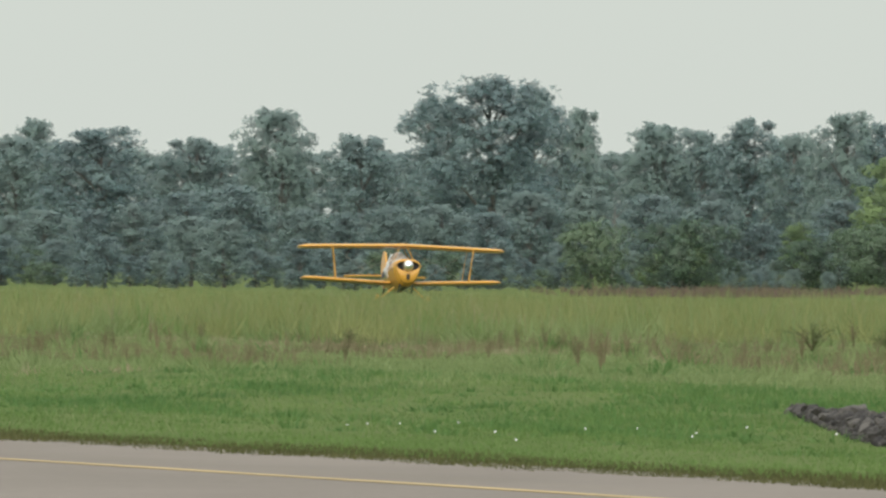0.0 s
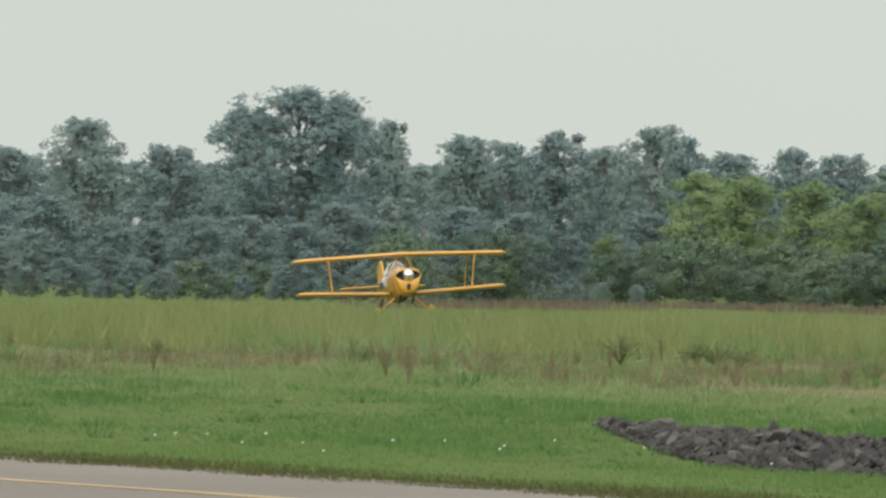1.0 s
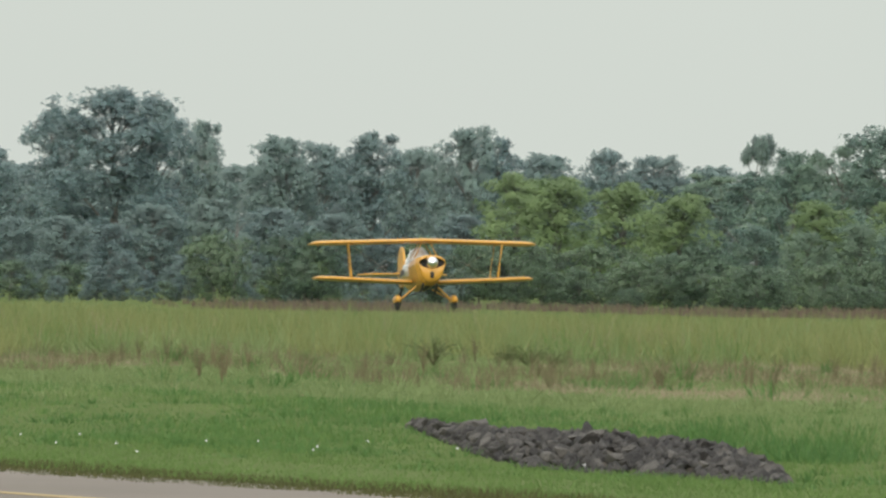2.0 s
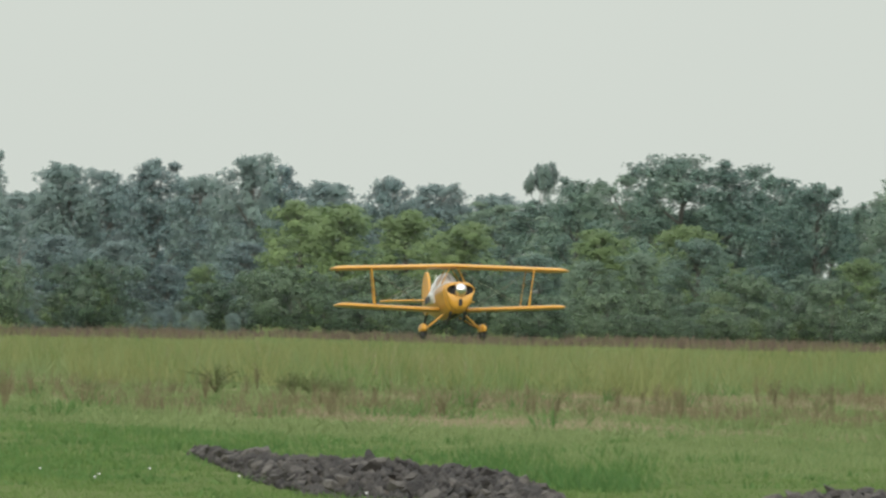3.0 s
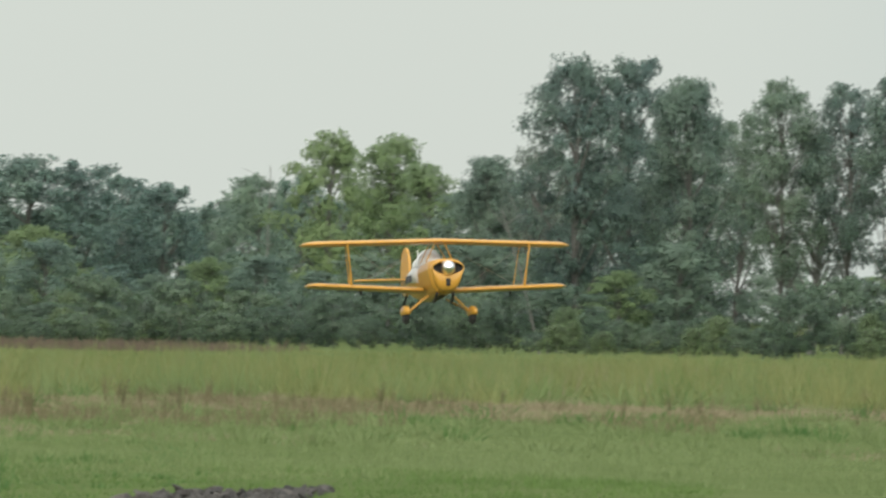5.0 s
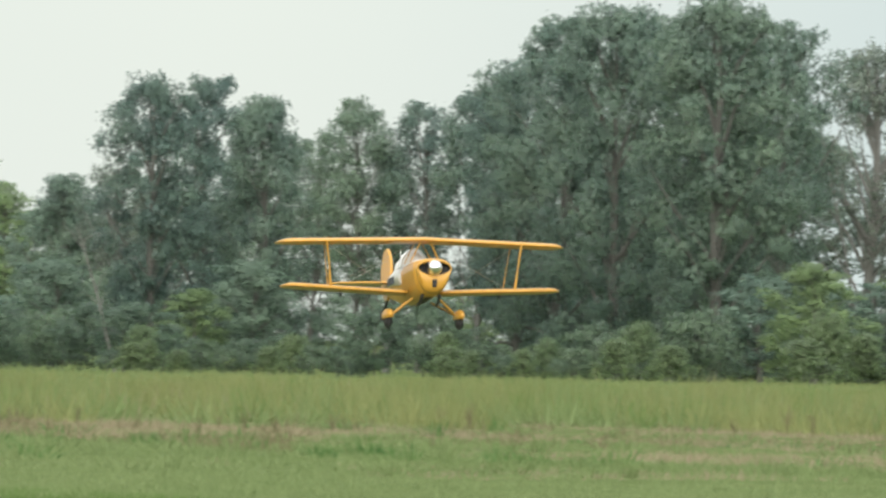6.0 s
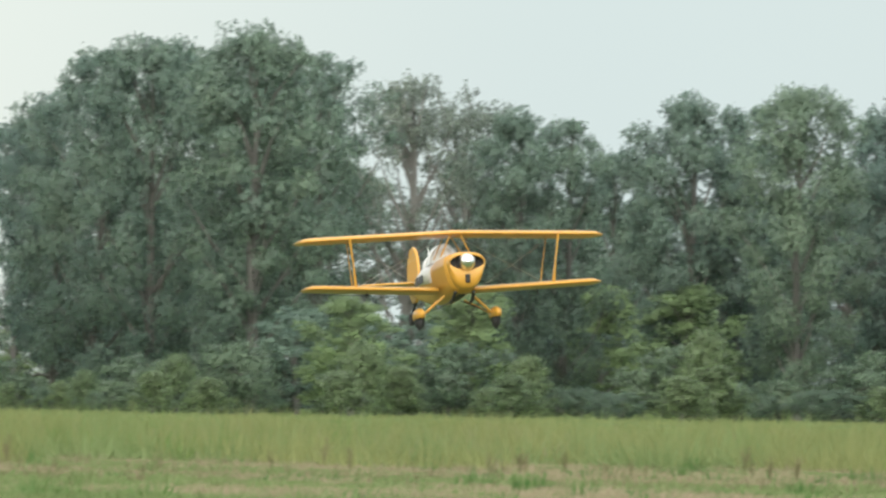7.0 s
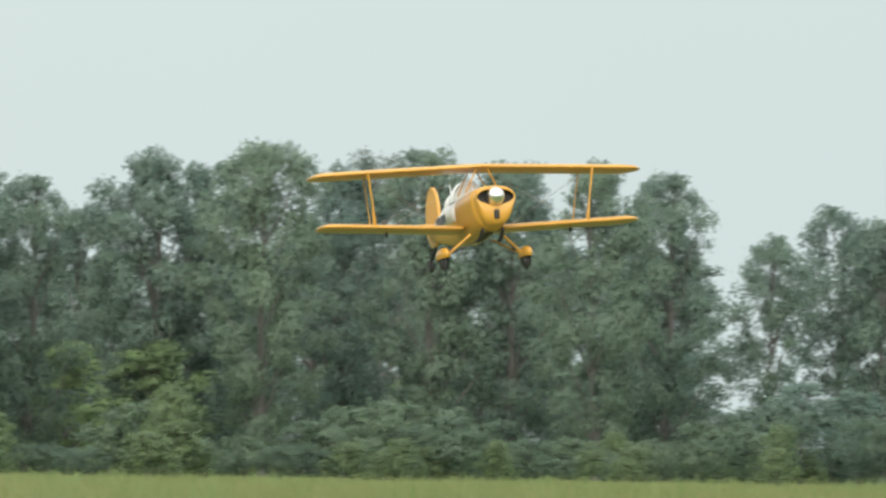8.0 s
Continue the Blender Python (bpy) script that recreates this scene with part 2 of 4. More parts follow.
# ---- ground: one sheet to the horizon, with a low grassed bank beside the taxiway ----
EDGE, ALONG, ACROSS = np.array((2.86, 164.0)), np.array((0.174, -0.985)), np.array((0.985, 0.174))


def ground_z(x, y):
    """Height of the ground: a bed under the taxiway, a low bank, then flat field."""
    s = (x - EDGE[0]) * ACROSS[0] + (y - EDGE[1]) * ACROSS[1]
    bed = np.where((s < 0.15) & (s > -15.2), -0.12, 0.0)
    bank = 0.17 * np.exp(-((s - 12.0) / 4.5) ** 2) + 0.04 * np.clip(s / 3, 0, 1) * np.exp(-np.clip(s - 20, 0, None) / 30)
    wave = 0.03 * np.sin(x * 0.55 + 0.02 * y) * np.sin(y * 0.043) * np.clip(s / 8, 0, 1)
    return bed + bank + wave


def build_ground():
    xs = np.unique(np.concatenate([np.linspace(-3500, -60, 18), np.linspace(-60, -12, 20), np.linspace(-12, 42, 130), np.linspace(42, 160, 40), np.linspace(160, 3500, 18)]))
    ys = np.unique(np.concatenate([np.linspace(-2500, 60, 16), np.linspace(60, 140, 20), np.linspace(140, 340, 170), np.linspace(340, 620, 60), np.linspace(620, 4500, 40)]))
    gx, gy = np.meshgrid(xs, ys)
    v = np.stack([gx, gy, ground_z(gx, gy)], -1).reshape(-1, 3)
    i = (np.arange(len(ys) - 1)[:, None] * len(xs) + np.arange(len(xs) - 1)[None]).ravel()
    ob = soup("ground", v, np.stack([i, i + 1, i + 1 + len(xs), i + len(xs)], 1), SOIL)
    tagged(smooth(ob), "flat grassy airfield ground reaching the distant woods", "ground", kind="structure")


def strip(name, s0, s1, a0, a1, z, thick, material, label, category, wobble=0.0):
    """A slab lying along the taxiway between two offsets from its edge."""
    bm = bmesh.new()
    n = 160
    rnd = random.Random(5)
    top, bot = [], []
    for i in range(n + 1):
        a = a0 + (a1 - a0) * i / n
        row = []
        for s in (s0, s1):
            s += rnd.uniform(-wobble, wobble) if s == s1 else 0
            p = EDGE + ALONG * a + ACROSS * s
            row.append(p)
        top.append([bm.verts.new((p[0], p[1], z)) for p in row])
        bot.append([bm.verts.new((p[0], p[1], z - thick)) for p in row])
    for i in range(n):
        bm.faces.new((top[i][0], top[i][1], top[i + 1][1], top[i + 1][0]))
        bm.faces.new((top[i][1], bot[i][1], bot[i + 1][1], top[i + 1][1]))
        bm.faces.new((top[i][0], top[i + 1][0], bot[i + 1][0], bot[i][0]))
    bmesh.ops.recalc_face_normals(bm, faces=bm.faces)
    return tagged(part(name, bm, material, None), label, category, kind="structure")


build_ground()
strip("taxiway", -15, 0.0, -700, 300, 0.0, 0.15, ASPHALT, "worn grey-brown asphalt taxiway edged by grass", "taxiway", 0.05)
strip("taxiway_line", -3.50, -3.30, -400, 160, 0.006, 0.004, LINE_PAINT, "faded yellow painted line on the taxiway", "road marking", 0.03)


# ---- grasses ----
def blades(name, count, near, far, b0, b1, low, high, width, per, material, label, keep=None, lean=0.35, seed=1, edge=None):
    """Tufts of single blades spread over a fan of the field, thinning with distance."""
    r = np.random.RandomState(seed)
    if edge:
        along, off = r.uniform(edge[0], edge[1], count), edge[2] + (edge[3] - edge[2]) * r.rand(count)
        x, y = EDGE[0] + ALONG[0] * along + ACROSS[0] * off, EDGE[1] + ALONG[1] * along + ACROSS[1] * off
        d = np.hypot(x, y)
    else:
        inv = 1 / far + (1 / near - 1 / far) * r.rand(count)
        d, b = 1 / inv, (b0 + (b1 - b0) * r.rand(count)) / 1000
        x, y = d * np.sin(b), d * np.cos(b)
    s = (x - EDGE[0]) * ACROSS[0] + (y - EDGE[1]) * ACROSS[1]
    ok = keep(x, y, s, d, r) if keep else s > 0.12
    x, y, d = x[ok], y[ok], d[ok]
    n = len(x)
    clump = 0.80 + 0.20 * np.sin(x * 1.9 + 0.11 * y) * np.sin(y * 0.21 + x * 0.6)
    h = (low + (high - low) * r.rand(n)) * clump
    px = np.repeat(x, per) + r.normal(0, 0.09, n * per)
    py = np.repeat(y, per) + r.normal(0, 0.25, n * per)
    hh = np.repeat(h, per) * (0.55 + 0.5 * r.rand(n * per))
    pz = np.maximum(ground_z(px, py), 0.0) - 0.02
    ang = r.rand(n * per) * 6.283
    w = width * (0.6 + 0.8 * r.rand(n * per))
    wx, wy = np.cos(ang) * w, np.sin(ang) * w
    lx, ly = r.normal(0, lean, n * per) * hh, r.normal(0, lean, n * per) * hh
    v = np.stack([np.stack([px - wx, py - wy, pz], 1), np.stack([px + wx, py + wy, pz], 1), np.stack([px + lx, py + ly, pz + hh], 1)], 1).reshape(-1, 3)
    ob = soup(name, v, np.arange(len(v)).reshape(-1, 3), material)
    return tagged(ob, label, "grass", kind="stuff")


def patch(x, y, a, b, seed):
    return np.sin(x * a + seed) * np.sin(y * b + 1.7 * seed) + 0.5 * np.sin(x * a * 2.3 + y * b * 1.9 + seed)


def dryness(x, y, d):
    """Above 0 where the meadow has dried to straw: long patches across the field."""
    band = np.exp(-((d - 378) / 34) ** 2) * np.clip((x - 4) / 5, 0, 1) + 0.9 * np.exp(-((d - 302) / 12) ** 2) * np.clip((x - 17) / 6, 0, 1)
    return 0.75 * patch(x, y, 0.33, 0.045, 2.0) + 1.6 * band - 0.60


blades("bank_grass", 34000, 158, 275, -19, 60, 0.035, 0.095, 0.007, 8, BANK_GRASS, "bright green mown grass on the bank beside the taxiway", seed=1,
       keep=lambda x, y, s, d, r: (s > 0.12) & (s < 14 + 3 * np.sin(x * 0.7) + r.normal(0, 3, len(x))))
blades("bank_clover", 12000, 195, 262, -19, 31, 0.04, 0.12, 0.009, 7, CLOVER, "darker green growth on the face of the bank", seed=12,
       keep=lambda x, y, s, d, r: (s > 4.5) & (s < 13 + r.normal(0, 1.5, len(x))) & (patch(x, y, 0.9, 0.08, 5.0) + r.normal(0, 0.35, len(x)) > -0.35))
blades("weed_clump", 900, 186, 208, 24.5, 31.5, 0.06, 0.24, 0.010, 8, CLOVER, "dark green weeds growing behind the rock heap", seed=13,
       keep=lambda x, y, s, d, r: patch(x, y, 2.2, 0.2, 1.0) + r.normal(0, 0.3, len(x)) > 0.1)
blades("verge_grass", 12000, 0, 0, 0, 0, 0.03, 0.085, 0.009, 7, VERGE_GRASS, "shaggy dark brownish grass along the taxiway edge", seed=2, edge=(-85, 30, -0.75, 0.75),
       keep=lambda x, y, s, d, r: s > -0.66 + 0.10 * np.sin(y * 0.5) + 0.06 * np.sin(y * 1.7))
blades("meadow_grass", 50000, 190, 425, -19, 128, 0.06, 0.16, 0.008, 7, MEADOW_GRASS, "light green meadow grass in the airfield", seed=3,
       keep=lambda x, y, s, d, r: (s > 11 + 3 * np.sin(x * 0.7) + r.normal(0, 3, len(x))) & (dryness(x, y, d) < r.normal(0.1, 0.3, len(x))))
blades("dry_grass", 30000, 260, 425, -19, 128, 0.06, 0.18, 0.008, 7, DRY_GRASS, "pinkish dry grass in patches across the field", seed=4,
       keep=lambda x, y, s, d, r: dryness(x, y, d) > r.normal(0.1, 0.3, len(x)))
blades("brown_weeds", 2600, 300, 392, -19, 60, 0.15, 0.42, 0.008, 7, BROWN_WEED, "thin brown weeds mottling the meadow", seed=8, lean=0.25,
       keep=lambda x, y, s, d, r: patch(x, y, 0.8, 0.05, 1.0) > 0.1)
blades("tall_straw", 4500, 385, 540, -19, 128, 0.45, 0.82, 0.010, 5, DRY_GRASS, "dry straw stems among the tall grass", seed=10, lean=0.2,
       keep=lambda x, y, s, d, r: (d > 412 + r.exponential(12, len(x))) & (patch(x, y, 0.5, 0.05, 3.0) > -0.2))
blades("tall_grass", 42000, 385, 565, -19, 128, 0.38, 0.92, 0.011, 7, TALL_GRASS, "tall olive-green grass along the back of the field", seed=5, lean=0.42,
       keep=lambda x, y, s, d, r: d > 408 + 14 * np.sin(x * 0.9) + 9 * np.sin(x * 2.3 + 1) + r.exponential(14, len(x)))
blades("rusty_brush", 5000, 820, 900, 3, 58, 0.25, 0.52, 0.030, 8, RUST_BRUSH, "low rust-brown brush before the far woods", seed=6, lean=0.2,
       keep=lambda x, y, s, d, r: (patch(x, y, 0.2, 0.02, 4.0) > -0.5) & (r.rand(len(x)) < np.clip((x / d * 1000 - 3) / 14, 0, 1) * np.clip((44 - x / d * 1000) / 14, 0, 1)))
blades("far_grass", 7000, 560, 860, -19, 128, 0.05, 0.2, 0.02, 8, TALL_GRASS, "rough grass between the field and the woods", seed=7, lean=0.2)


def tufts(name, count, near, far, b0, b1, low, high, spread, per, width, material, label, seed, keep=None):
    """Separate clumps of stems that stand out of the sward."""
    r = np.random.RandomState(seed)
    d = 1 / (1 / far + (1 / near - 1 / far) * r.rand(count))
    b = (b0 + (b1 - b0) * r.rand(count)) / 1000
    x, y = d * np.sin(b), d * np.cos(b)
    if keep:
        ok = keep(x, y, d, r)
        x, y = x[ok], y[ok]
    n = len(x)
    h = np.repeat(low + (high - low) * r.rand(n) ** 1.5, per)
    w = np.repeat(spread * (0.4 + 1.2 * r.rand(n)), per)
    ox, oy = r.normal(0, 1, n * per) * w, r.normal(0, 1, n * per) * w
    px, py = np.repeat(x, per) + ox, np.repeat(y, per) + oy
    hh = h * (0.5 + 0.5 * r.rand(n * per)) * np.exp(-(ox ** 2 + oy ** 2) / (w * 2.2) ** 2)
    pz = ground_z(px, py) - 0.02
    a, q = r.rand(n * per) * 6.283, width * (0.6 + 0.8 * r.rand(n * per))
    lx, ly = ox * 0.7 + r.normal(0, 0.15, n * per) * hh, oy * 0.7 + r.normal(0, 0.15, n * per) * hh
    v = np.stack([np.stack([px - np.cos(a) * q, py - np.sin(a) * q, pz], 1), np.stack([px + np.cos(a) * q, py + np.sin(a) * q, pz], 1),
                  np.stack([px + lx, py + ly, pz + hh], 1)], 1).reshape(-1, 3)
    return tagged(soup(name, v, np.arange(len(v)).reshape(-1, 3), material), label, "grass", kind="stuff")


tufts("green_tufts", 900, 262, 430, -19, 128, 0.12, 0.34, 0.16, 45, 0.014, MEADOW_GRASS, "taller green tufts standing in the meadow", 31,
      keep=lambda x, y, d, r: dryness(x, y, d) < 0.25)
tufts("dark_tufts", 420, 285, 430, -19, 128, 0.12, 0.40, 0.16, 40, 0.013, CLOVER, "dark green leafy tufts in the meadow", 32,
      keep=lambda x, y, d, r: patch(x, y, 0.5, 0.06, 2.5) > 0.0)
tufts("seed_stalks", 380, 318, 410, -19, 60, 0.20, 0.50, 0.20, 22, 0.008, SEED_HEAD, "brown seed stalks in loose clumps", 33,
      keep=lambda x, y, d, r: patch(x, y, 0.45, 0.05, 0.5) > -0.1)
tufts("far_stalks", 170, 330, 410, 60, 128, 0.15, 0.45, 0.18, 22, 0.008, SEED_HEAD, "brown seed stalks scattered in the eastern meadow", 34)
tufts("tall_tufts", 1500, 405, 590, -19, 128, 0.55, 1.05, 0.35, 40, 0.014, MEADOW_GRASS, "light green tussocks in the tall grass", 35)
tufts("tall_dark_tufts", 800, 410, 580, -19, 128, 0.50, 1.0, 0.40, 40, 0.014, BANK_GRASS, "deeper green tussocks in the tall grass", 36,
      keep=lambda x, y, d, r: patch(x, y, 0.25, 0.04, 1.5) > -0.3)
tufts("rubble_fringe", 260, 176, 206, 14.2, 28.5, 0.04, 0.11, 0.07, 30, 0.008, BANK_GRASS, "grass growing between and before the rocks", 38,
      keep=lambda x, y, d, r: np.abs(d - (207 - 2.1 * (x / d * 1000 - 14.6)) + 5.5) < 2.2)
tufts("bank_tufts", 700, 170, 268, -19, 40, 0.05, 0.16, 0.10, 40, 0.010, CLOVER, "rank green tufts on the bank", 37,
      keep=lambda x, y, d, r: (x - EDGE[0]) * ACROSS[0] + (y - EDGE[1]) * ACROSS[1] > 3)


# ---- trees ----
def unit(v):
    return v / (np.linalg.norm(v, axis=1)[:, None] + 1e-9)


def sprays(r, p, nrm, size):
    """One small three-cornered leaf spray at each point, facing roughly along its normal."""
    n = len(p)
    side = unit(np.cross(nrm, r.normal(0, 1, (n, 3))))
    up = np.cross(nrm, side)
    q = size * (0.55 + 0.9 * r.rand(n))[:, None]
    return np.stack([p - side * q * 0.5, p + side * q * 0.5, p + up * q], 1)


def crown_points(seed, wide, low, lobes, lobe, leaves, leaf, fuzz, clumps=7, core=14, cone=False):
    """Leaf sprays of a crown ten metres high: boughs carrying tufts, tufts carrying many small sprays."""
    r = np.random.RandomState(seed)
    out, centres, normals = [], [], []
    ph = r.rand(4) * 6.28
    for i in range(lobes):
        z = low + (10 - low) * ((i + 0.5) / lobes) ** 0.85
        t = (z - low) / (10 - low)
        reach = wide / 2 * (math.sqrt(max(0.0, 1 - ((t - 0.42) / 0.62) ** 2)) if t > 0.42 else 0.72 + 0.28 * t / 0.42)
        reach = wide / 2 * (1.0 - 0.88 * t) if cone else reach
        a = i * 2.4 + r.rand() * 1.3
        reach *= 1 + 0.22 * math.sin(2 * a + ph[0] + 3 * t) + 0.14 * math.sin(5 * t * 3.1 + ph[1] + a)
        q = reach * (0.35 + 0.65 * math.sqrt(r.rand()))
        rad = lobe * (0.60 + 0.80 * r.rand()) * (1.0 if t < 0.85 else 0.72)
        q = max(0.0, q - rad * 0.5)
        top = 10 - rad * 0.8 - 0.7 * (0.5 + 0.5 * math.sin(a * 1.5 + ph[2])) * min(1.0, q / 1.2)
        c = np.array((q * math.cos(a), q * math.sin(a), min(z, top)))
        centres.append(c)
        lift = np.array((c[0], c[1], c[2] - low - (10 - low) * 0.30)) / 5
        # the closed inside of the bough
        d = unit(r.normal(0, 1, (core, 3)))
        out.append(sprays(r, c + d * np.array((1, 1, 0.7)) * rad * (0.25 + 0.4 * r.rand(core))[:, None], unit(d + r.normal(0, 0.5, (core, 3))), leaf * 1.35))
        normals.append(np.repeat(unit(d * 0.35 + lift), 3, 0))
        # the tufts round it: leaves lie like scales, a few stand off
        for k in range(clumps):
            e = r.normal(0, 1, 3) + np.array((c[0], c[1], 0)) * 0.25 + np.array((0, 0, 0.35))
            e /= np.linalg.norm(e)
            tc = c + e * np.array((1.1, 1.1, 0.72)) * rad * r.uniform(0.40, 0.85)
            tr = rad * r.uniform(0.32, 0.62)
            n = max(4, int(leaves / clumps * (tr / (0.46 * rad)) ** 2 * (rad / lobe) ** 2))
            d = unit(r.normal(0, 1, (n, 3)) + e * 0.55)
            loose = (r.rand(n) < 0.22)[:, None]
            p = tc + d * np.array((1.12, 1.12, 0.72)) * tr * (0.60 + 0.40 * r.rand(n) + np.abs(r.normal(0, fuzz * 2.2, n)) * loose[:, 0])[:, None]
            nrm = unit(d + r.normal(0, 1, (n, 3)) * np.where(loose, 0.8, 0.45))
            out.append(sprays(r, p, nrm, leaf))
            normals.append(np.repeat(unit(d * 0.28 + e * 0.30 + lift + nrm * 0.05), 3, 0))
    v = np.concatenate(out).reshape(-1, 3)
    return v, np.arange(len(v)).reshape(-1, 3), centres, np.concatenate(normals)


def tree(name, seed, material, label, wide=5.5, low=1.6, lobes=44, lobe=0.95, leaves=100, leaf=0.24, trunk_r=0.17, category="tree", fuzz=0.10, clumps=7, core=14, limbs=2, bark=None, cone=False):
    """A tree ten metres tall: trunk with limbs, and a crown of leaf sprays."""
    root = tagged(new(name), label, category, group="woods behind the airfield")
    v, fcs, centres, normals = crown_points(seed, wide, low, lobes, lobe, leaves, leaf, fuzz, clumps, core, cone)
    crown = soup("crown", v, fcs, material, normals)
    crown.parent = root
    r = random.Random(seed)
    lean = r.uniform(-0.5, 0.5)
    spine = [(0, 0, -0.1), (lean * 0.3, 0, 2), (lean, 0.1, 4.5), (lean * 1.4, 0, 7.2), (lean * 1.2, 0, 9)]
    bm = tube(spine, [trunk_r * 1.3, trunk_r, trunk_r * 0.75, trunk_r * 0.45, trunk_r * 0.15], 7)
    for c in centres[::limbs]:
        z0 = max(1.0, c[2] - 1.4 - 0.55 * math.hypot(c[0], c[1]))
        a = (lean * min(z0 / 4.5, 1.2), 0, z0)
        m = (c[0] * 0.5 + lean * 0.5 + r.uniform(-0.2, 0.2), c[1] * 0.5 + r.uniform(-0.2, 0.2), z0 + (c[2] - z0) * 0.5 + r.uniform(-0.2, 0.2))
        tube([a, m, tuple(c)], [trunk_r * 0.42, trunk_r * 0.28, trunk_r * 0.08], 4, bm=bm)
    part("trunk", bm, bark or BARK, root)
    return root


def shrub(name, seed, material, label, **kw):
    return tree(name, seed, material, label, wide=11, low=0.9, lobes=22, lobe=1.85, leaves=105, leaf=0.52, trunk_r=0.10, category="shrub", fuzz=0.30, clumps=8, core=26, **kw)


def sized(x, y, height, width, turn):
    z = float(ground_z(np.array(x), np.array(y)))
    return Matrix.Translation((x, y, z)) @ Matrix.Rotation(turn, 4, "Z") @ Matrix.Diagonal((width, width, height / 10, 1))


FAR_ROWS = (
    (-16.01, 1750, 10.1, 3.4),
    (-13.78, 1700, 9.3, 7.1),
    (-9.66, 1720, 8.7, 6.2),
    (-6.55, 1680, 10.5, 5.6),
    (-3.21, 1720, 9.0, 5.7),
    (-0.31, 1680, 11.2, 5.1),
    (1.91, 1650, 12.5, 8.7),
    (3.67, 1670, 11.8, 5.1),
    (5.37, 1700, 10.8, 2.8),
    (8.48, 1700, 9.9, 5.2),
    (10.15, 1720, 9.5, 4.8),
    (11.93, 1700, 10.2, 5.7),
    (13.80, 1740, 9.4, 5.3),
    (15.72, 1700, 10.6, 4.7),
    (16.92, 1720, 10.1, 4.3),
    (18.92, 1740, 9.2, 6.3),
    (21.24, 1700, 9.3, 3.8),
    (23.15, 1740, 9.1, 5.8),
    (25.38, 1760, 8.7, 5.4),
    (-16.92, 1730, 8.8, 5.3),
)
MID_ROWS = (
    (28.70, 1300, 7.6, 4.0),
    (30.72, 1280, 7.9, 4.6),
    (32.51, 1220, 8.5, 6.1),
    (34.73, 1220, 8.2, 5.1),
    (36.51, 1240, 7.7, 3.8),
    (38.18, 1240, 7.3, 4.1),
    (39.85, 1260, 6.5, 3.2),
    (41.75, 1200, 7.6, 4.3),
    (43.42, 1180, 7.5, 3.3),
)
LIGHT_ROWS = (
    (17.81, 1150, 5.7, 4.2),
    (19.37, 1150, 5.5, 4.2),
    (21.93, 1160, 5.4, 5.5),
    (24.27, 1170, 4.9, 4.2),
    (44.64, 1080, 8.8, 3.6),
    (46.98, 1080, 8.7, 4.5),
    (48.54, 1080, 7.5, 3.6),
    (29.61, 1150, 4.6, 4.5),
    (32.95, 1130, 4.8, 5.3),
)
TALL_ROWS = (
    (50.87, 1020, 7.5, 3.4),
    (54.32, 960, 10.8, 4.3),
    (56.44, 960, 11.0, 3.7),
    (58.78, 960, 10.2, 3.2),
    (68.68, 920, 11.0, 3.3),
    (70.24, 900, 12.7, 2.3),
    (72.58, 900, 13.0, 3.0),
    (76.59, 890, 13.2, 5.9),
    (77.60, 897, 12.9, 5.0),
    (74.58, 905, 12.8, 3.8),
    (86.83, 930, 10.9, 3.9),
    (88.72, 930, 10.6, 2.8),
    (90.73, 940, 9.6, 2.9),
    (93.62, 900, 11.3, 4.5),
    (95.74, 910, 11.0, 3.5),
    (98.07, 900, 11.6, 4.0),
    (101.19, 900, 10.9, 3.5),
    (104.75, 900, 11.4, 3.0),
    (107.87, 890, 11.0, 4.2),
    (111.21, 890, 10.8, 3.7),
    (113.81, 890, 10.7, 3.5),
    (122.50, 900, 9.2, 3.3),
)
LEGGY_ROWS = (
    (60.56, 980, 8.7, 3.3),
    (62.45, 940, 9.9, 3.4),
    (64.92, 940, 9.8, 3.1),
    (67.24, 930, 10.4, 3.4),
    (79.20, 900, 12.4, 3.6),
    (118.10, 900, 8.5, 2.5),
    (120.60, 900, 9.6, 3.2),
)
TWIGGY_ROWS = (
    (82.38, 915, 12.1, 4.1),
    (84.83, 920, 11.8, 4.1),
    (102.86, 920, 11.7, 2.6),
    (124.30, 910, 9.0, 2.5),
    (63.68, 950, 8.5, 2.9),
    (52.99, 1000, 8.2, 3.1),
)


tree_rnd = random.Random(11)


WIDTHS = {}


def base_width(ob):
    """Width of a model as built."""
    if ob.name not in WIDTHS:
        WIDTHS[ob.name] = 11.0 if "shrub" in ob.name else 5.5
    return WIDTHS[ob.name]


def plant(models, rows, spread=25.0):
    """Place trees by bearing, distance, height and width; the first of each model is moved, the rest are copies."""
    for i, (b, d, h, w) in enumerate(rows):
        base, used = models[i % len(models)]
        m = sized(*spot(b, d + tree_rnd.uniform(-spread, spread) * 0.4), h * 1.035, min(max(w * 1.1 / base_width(base), 0.075 * h), 0.16 * h), tree_rnd.uniform(0, 6.28))
        if used[0]:
            copy_thing(base, m).matrix_basis = m
        else:
            base.matrix_basis = m
            used[0] = True


def family(build, name, material, label, seeds, **kw):
    return [(build(name, s, material, label, **kw), [False]) for s in seeds]


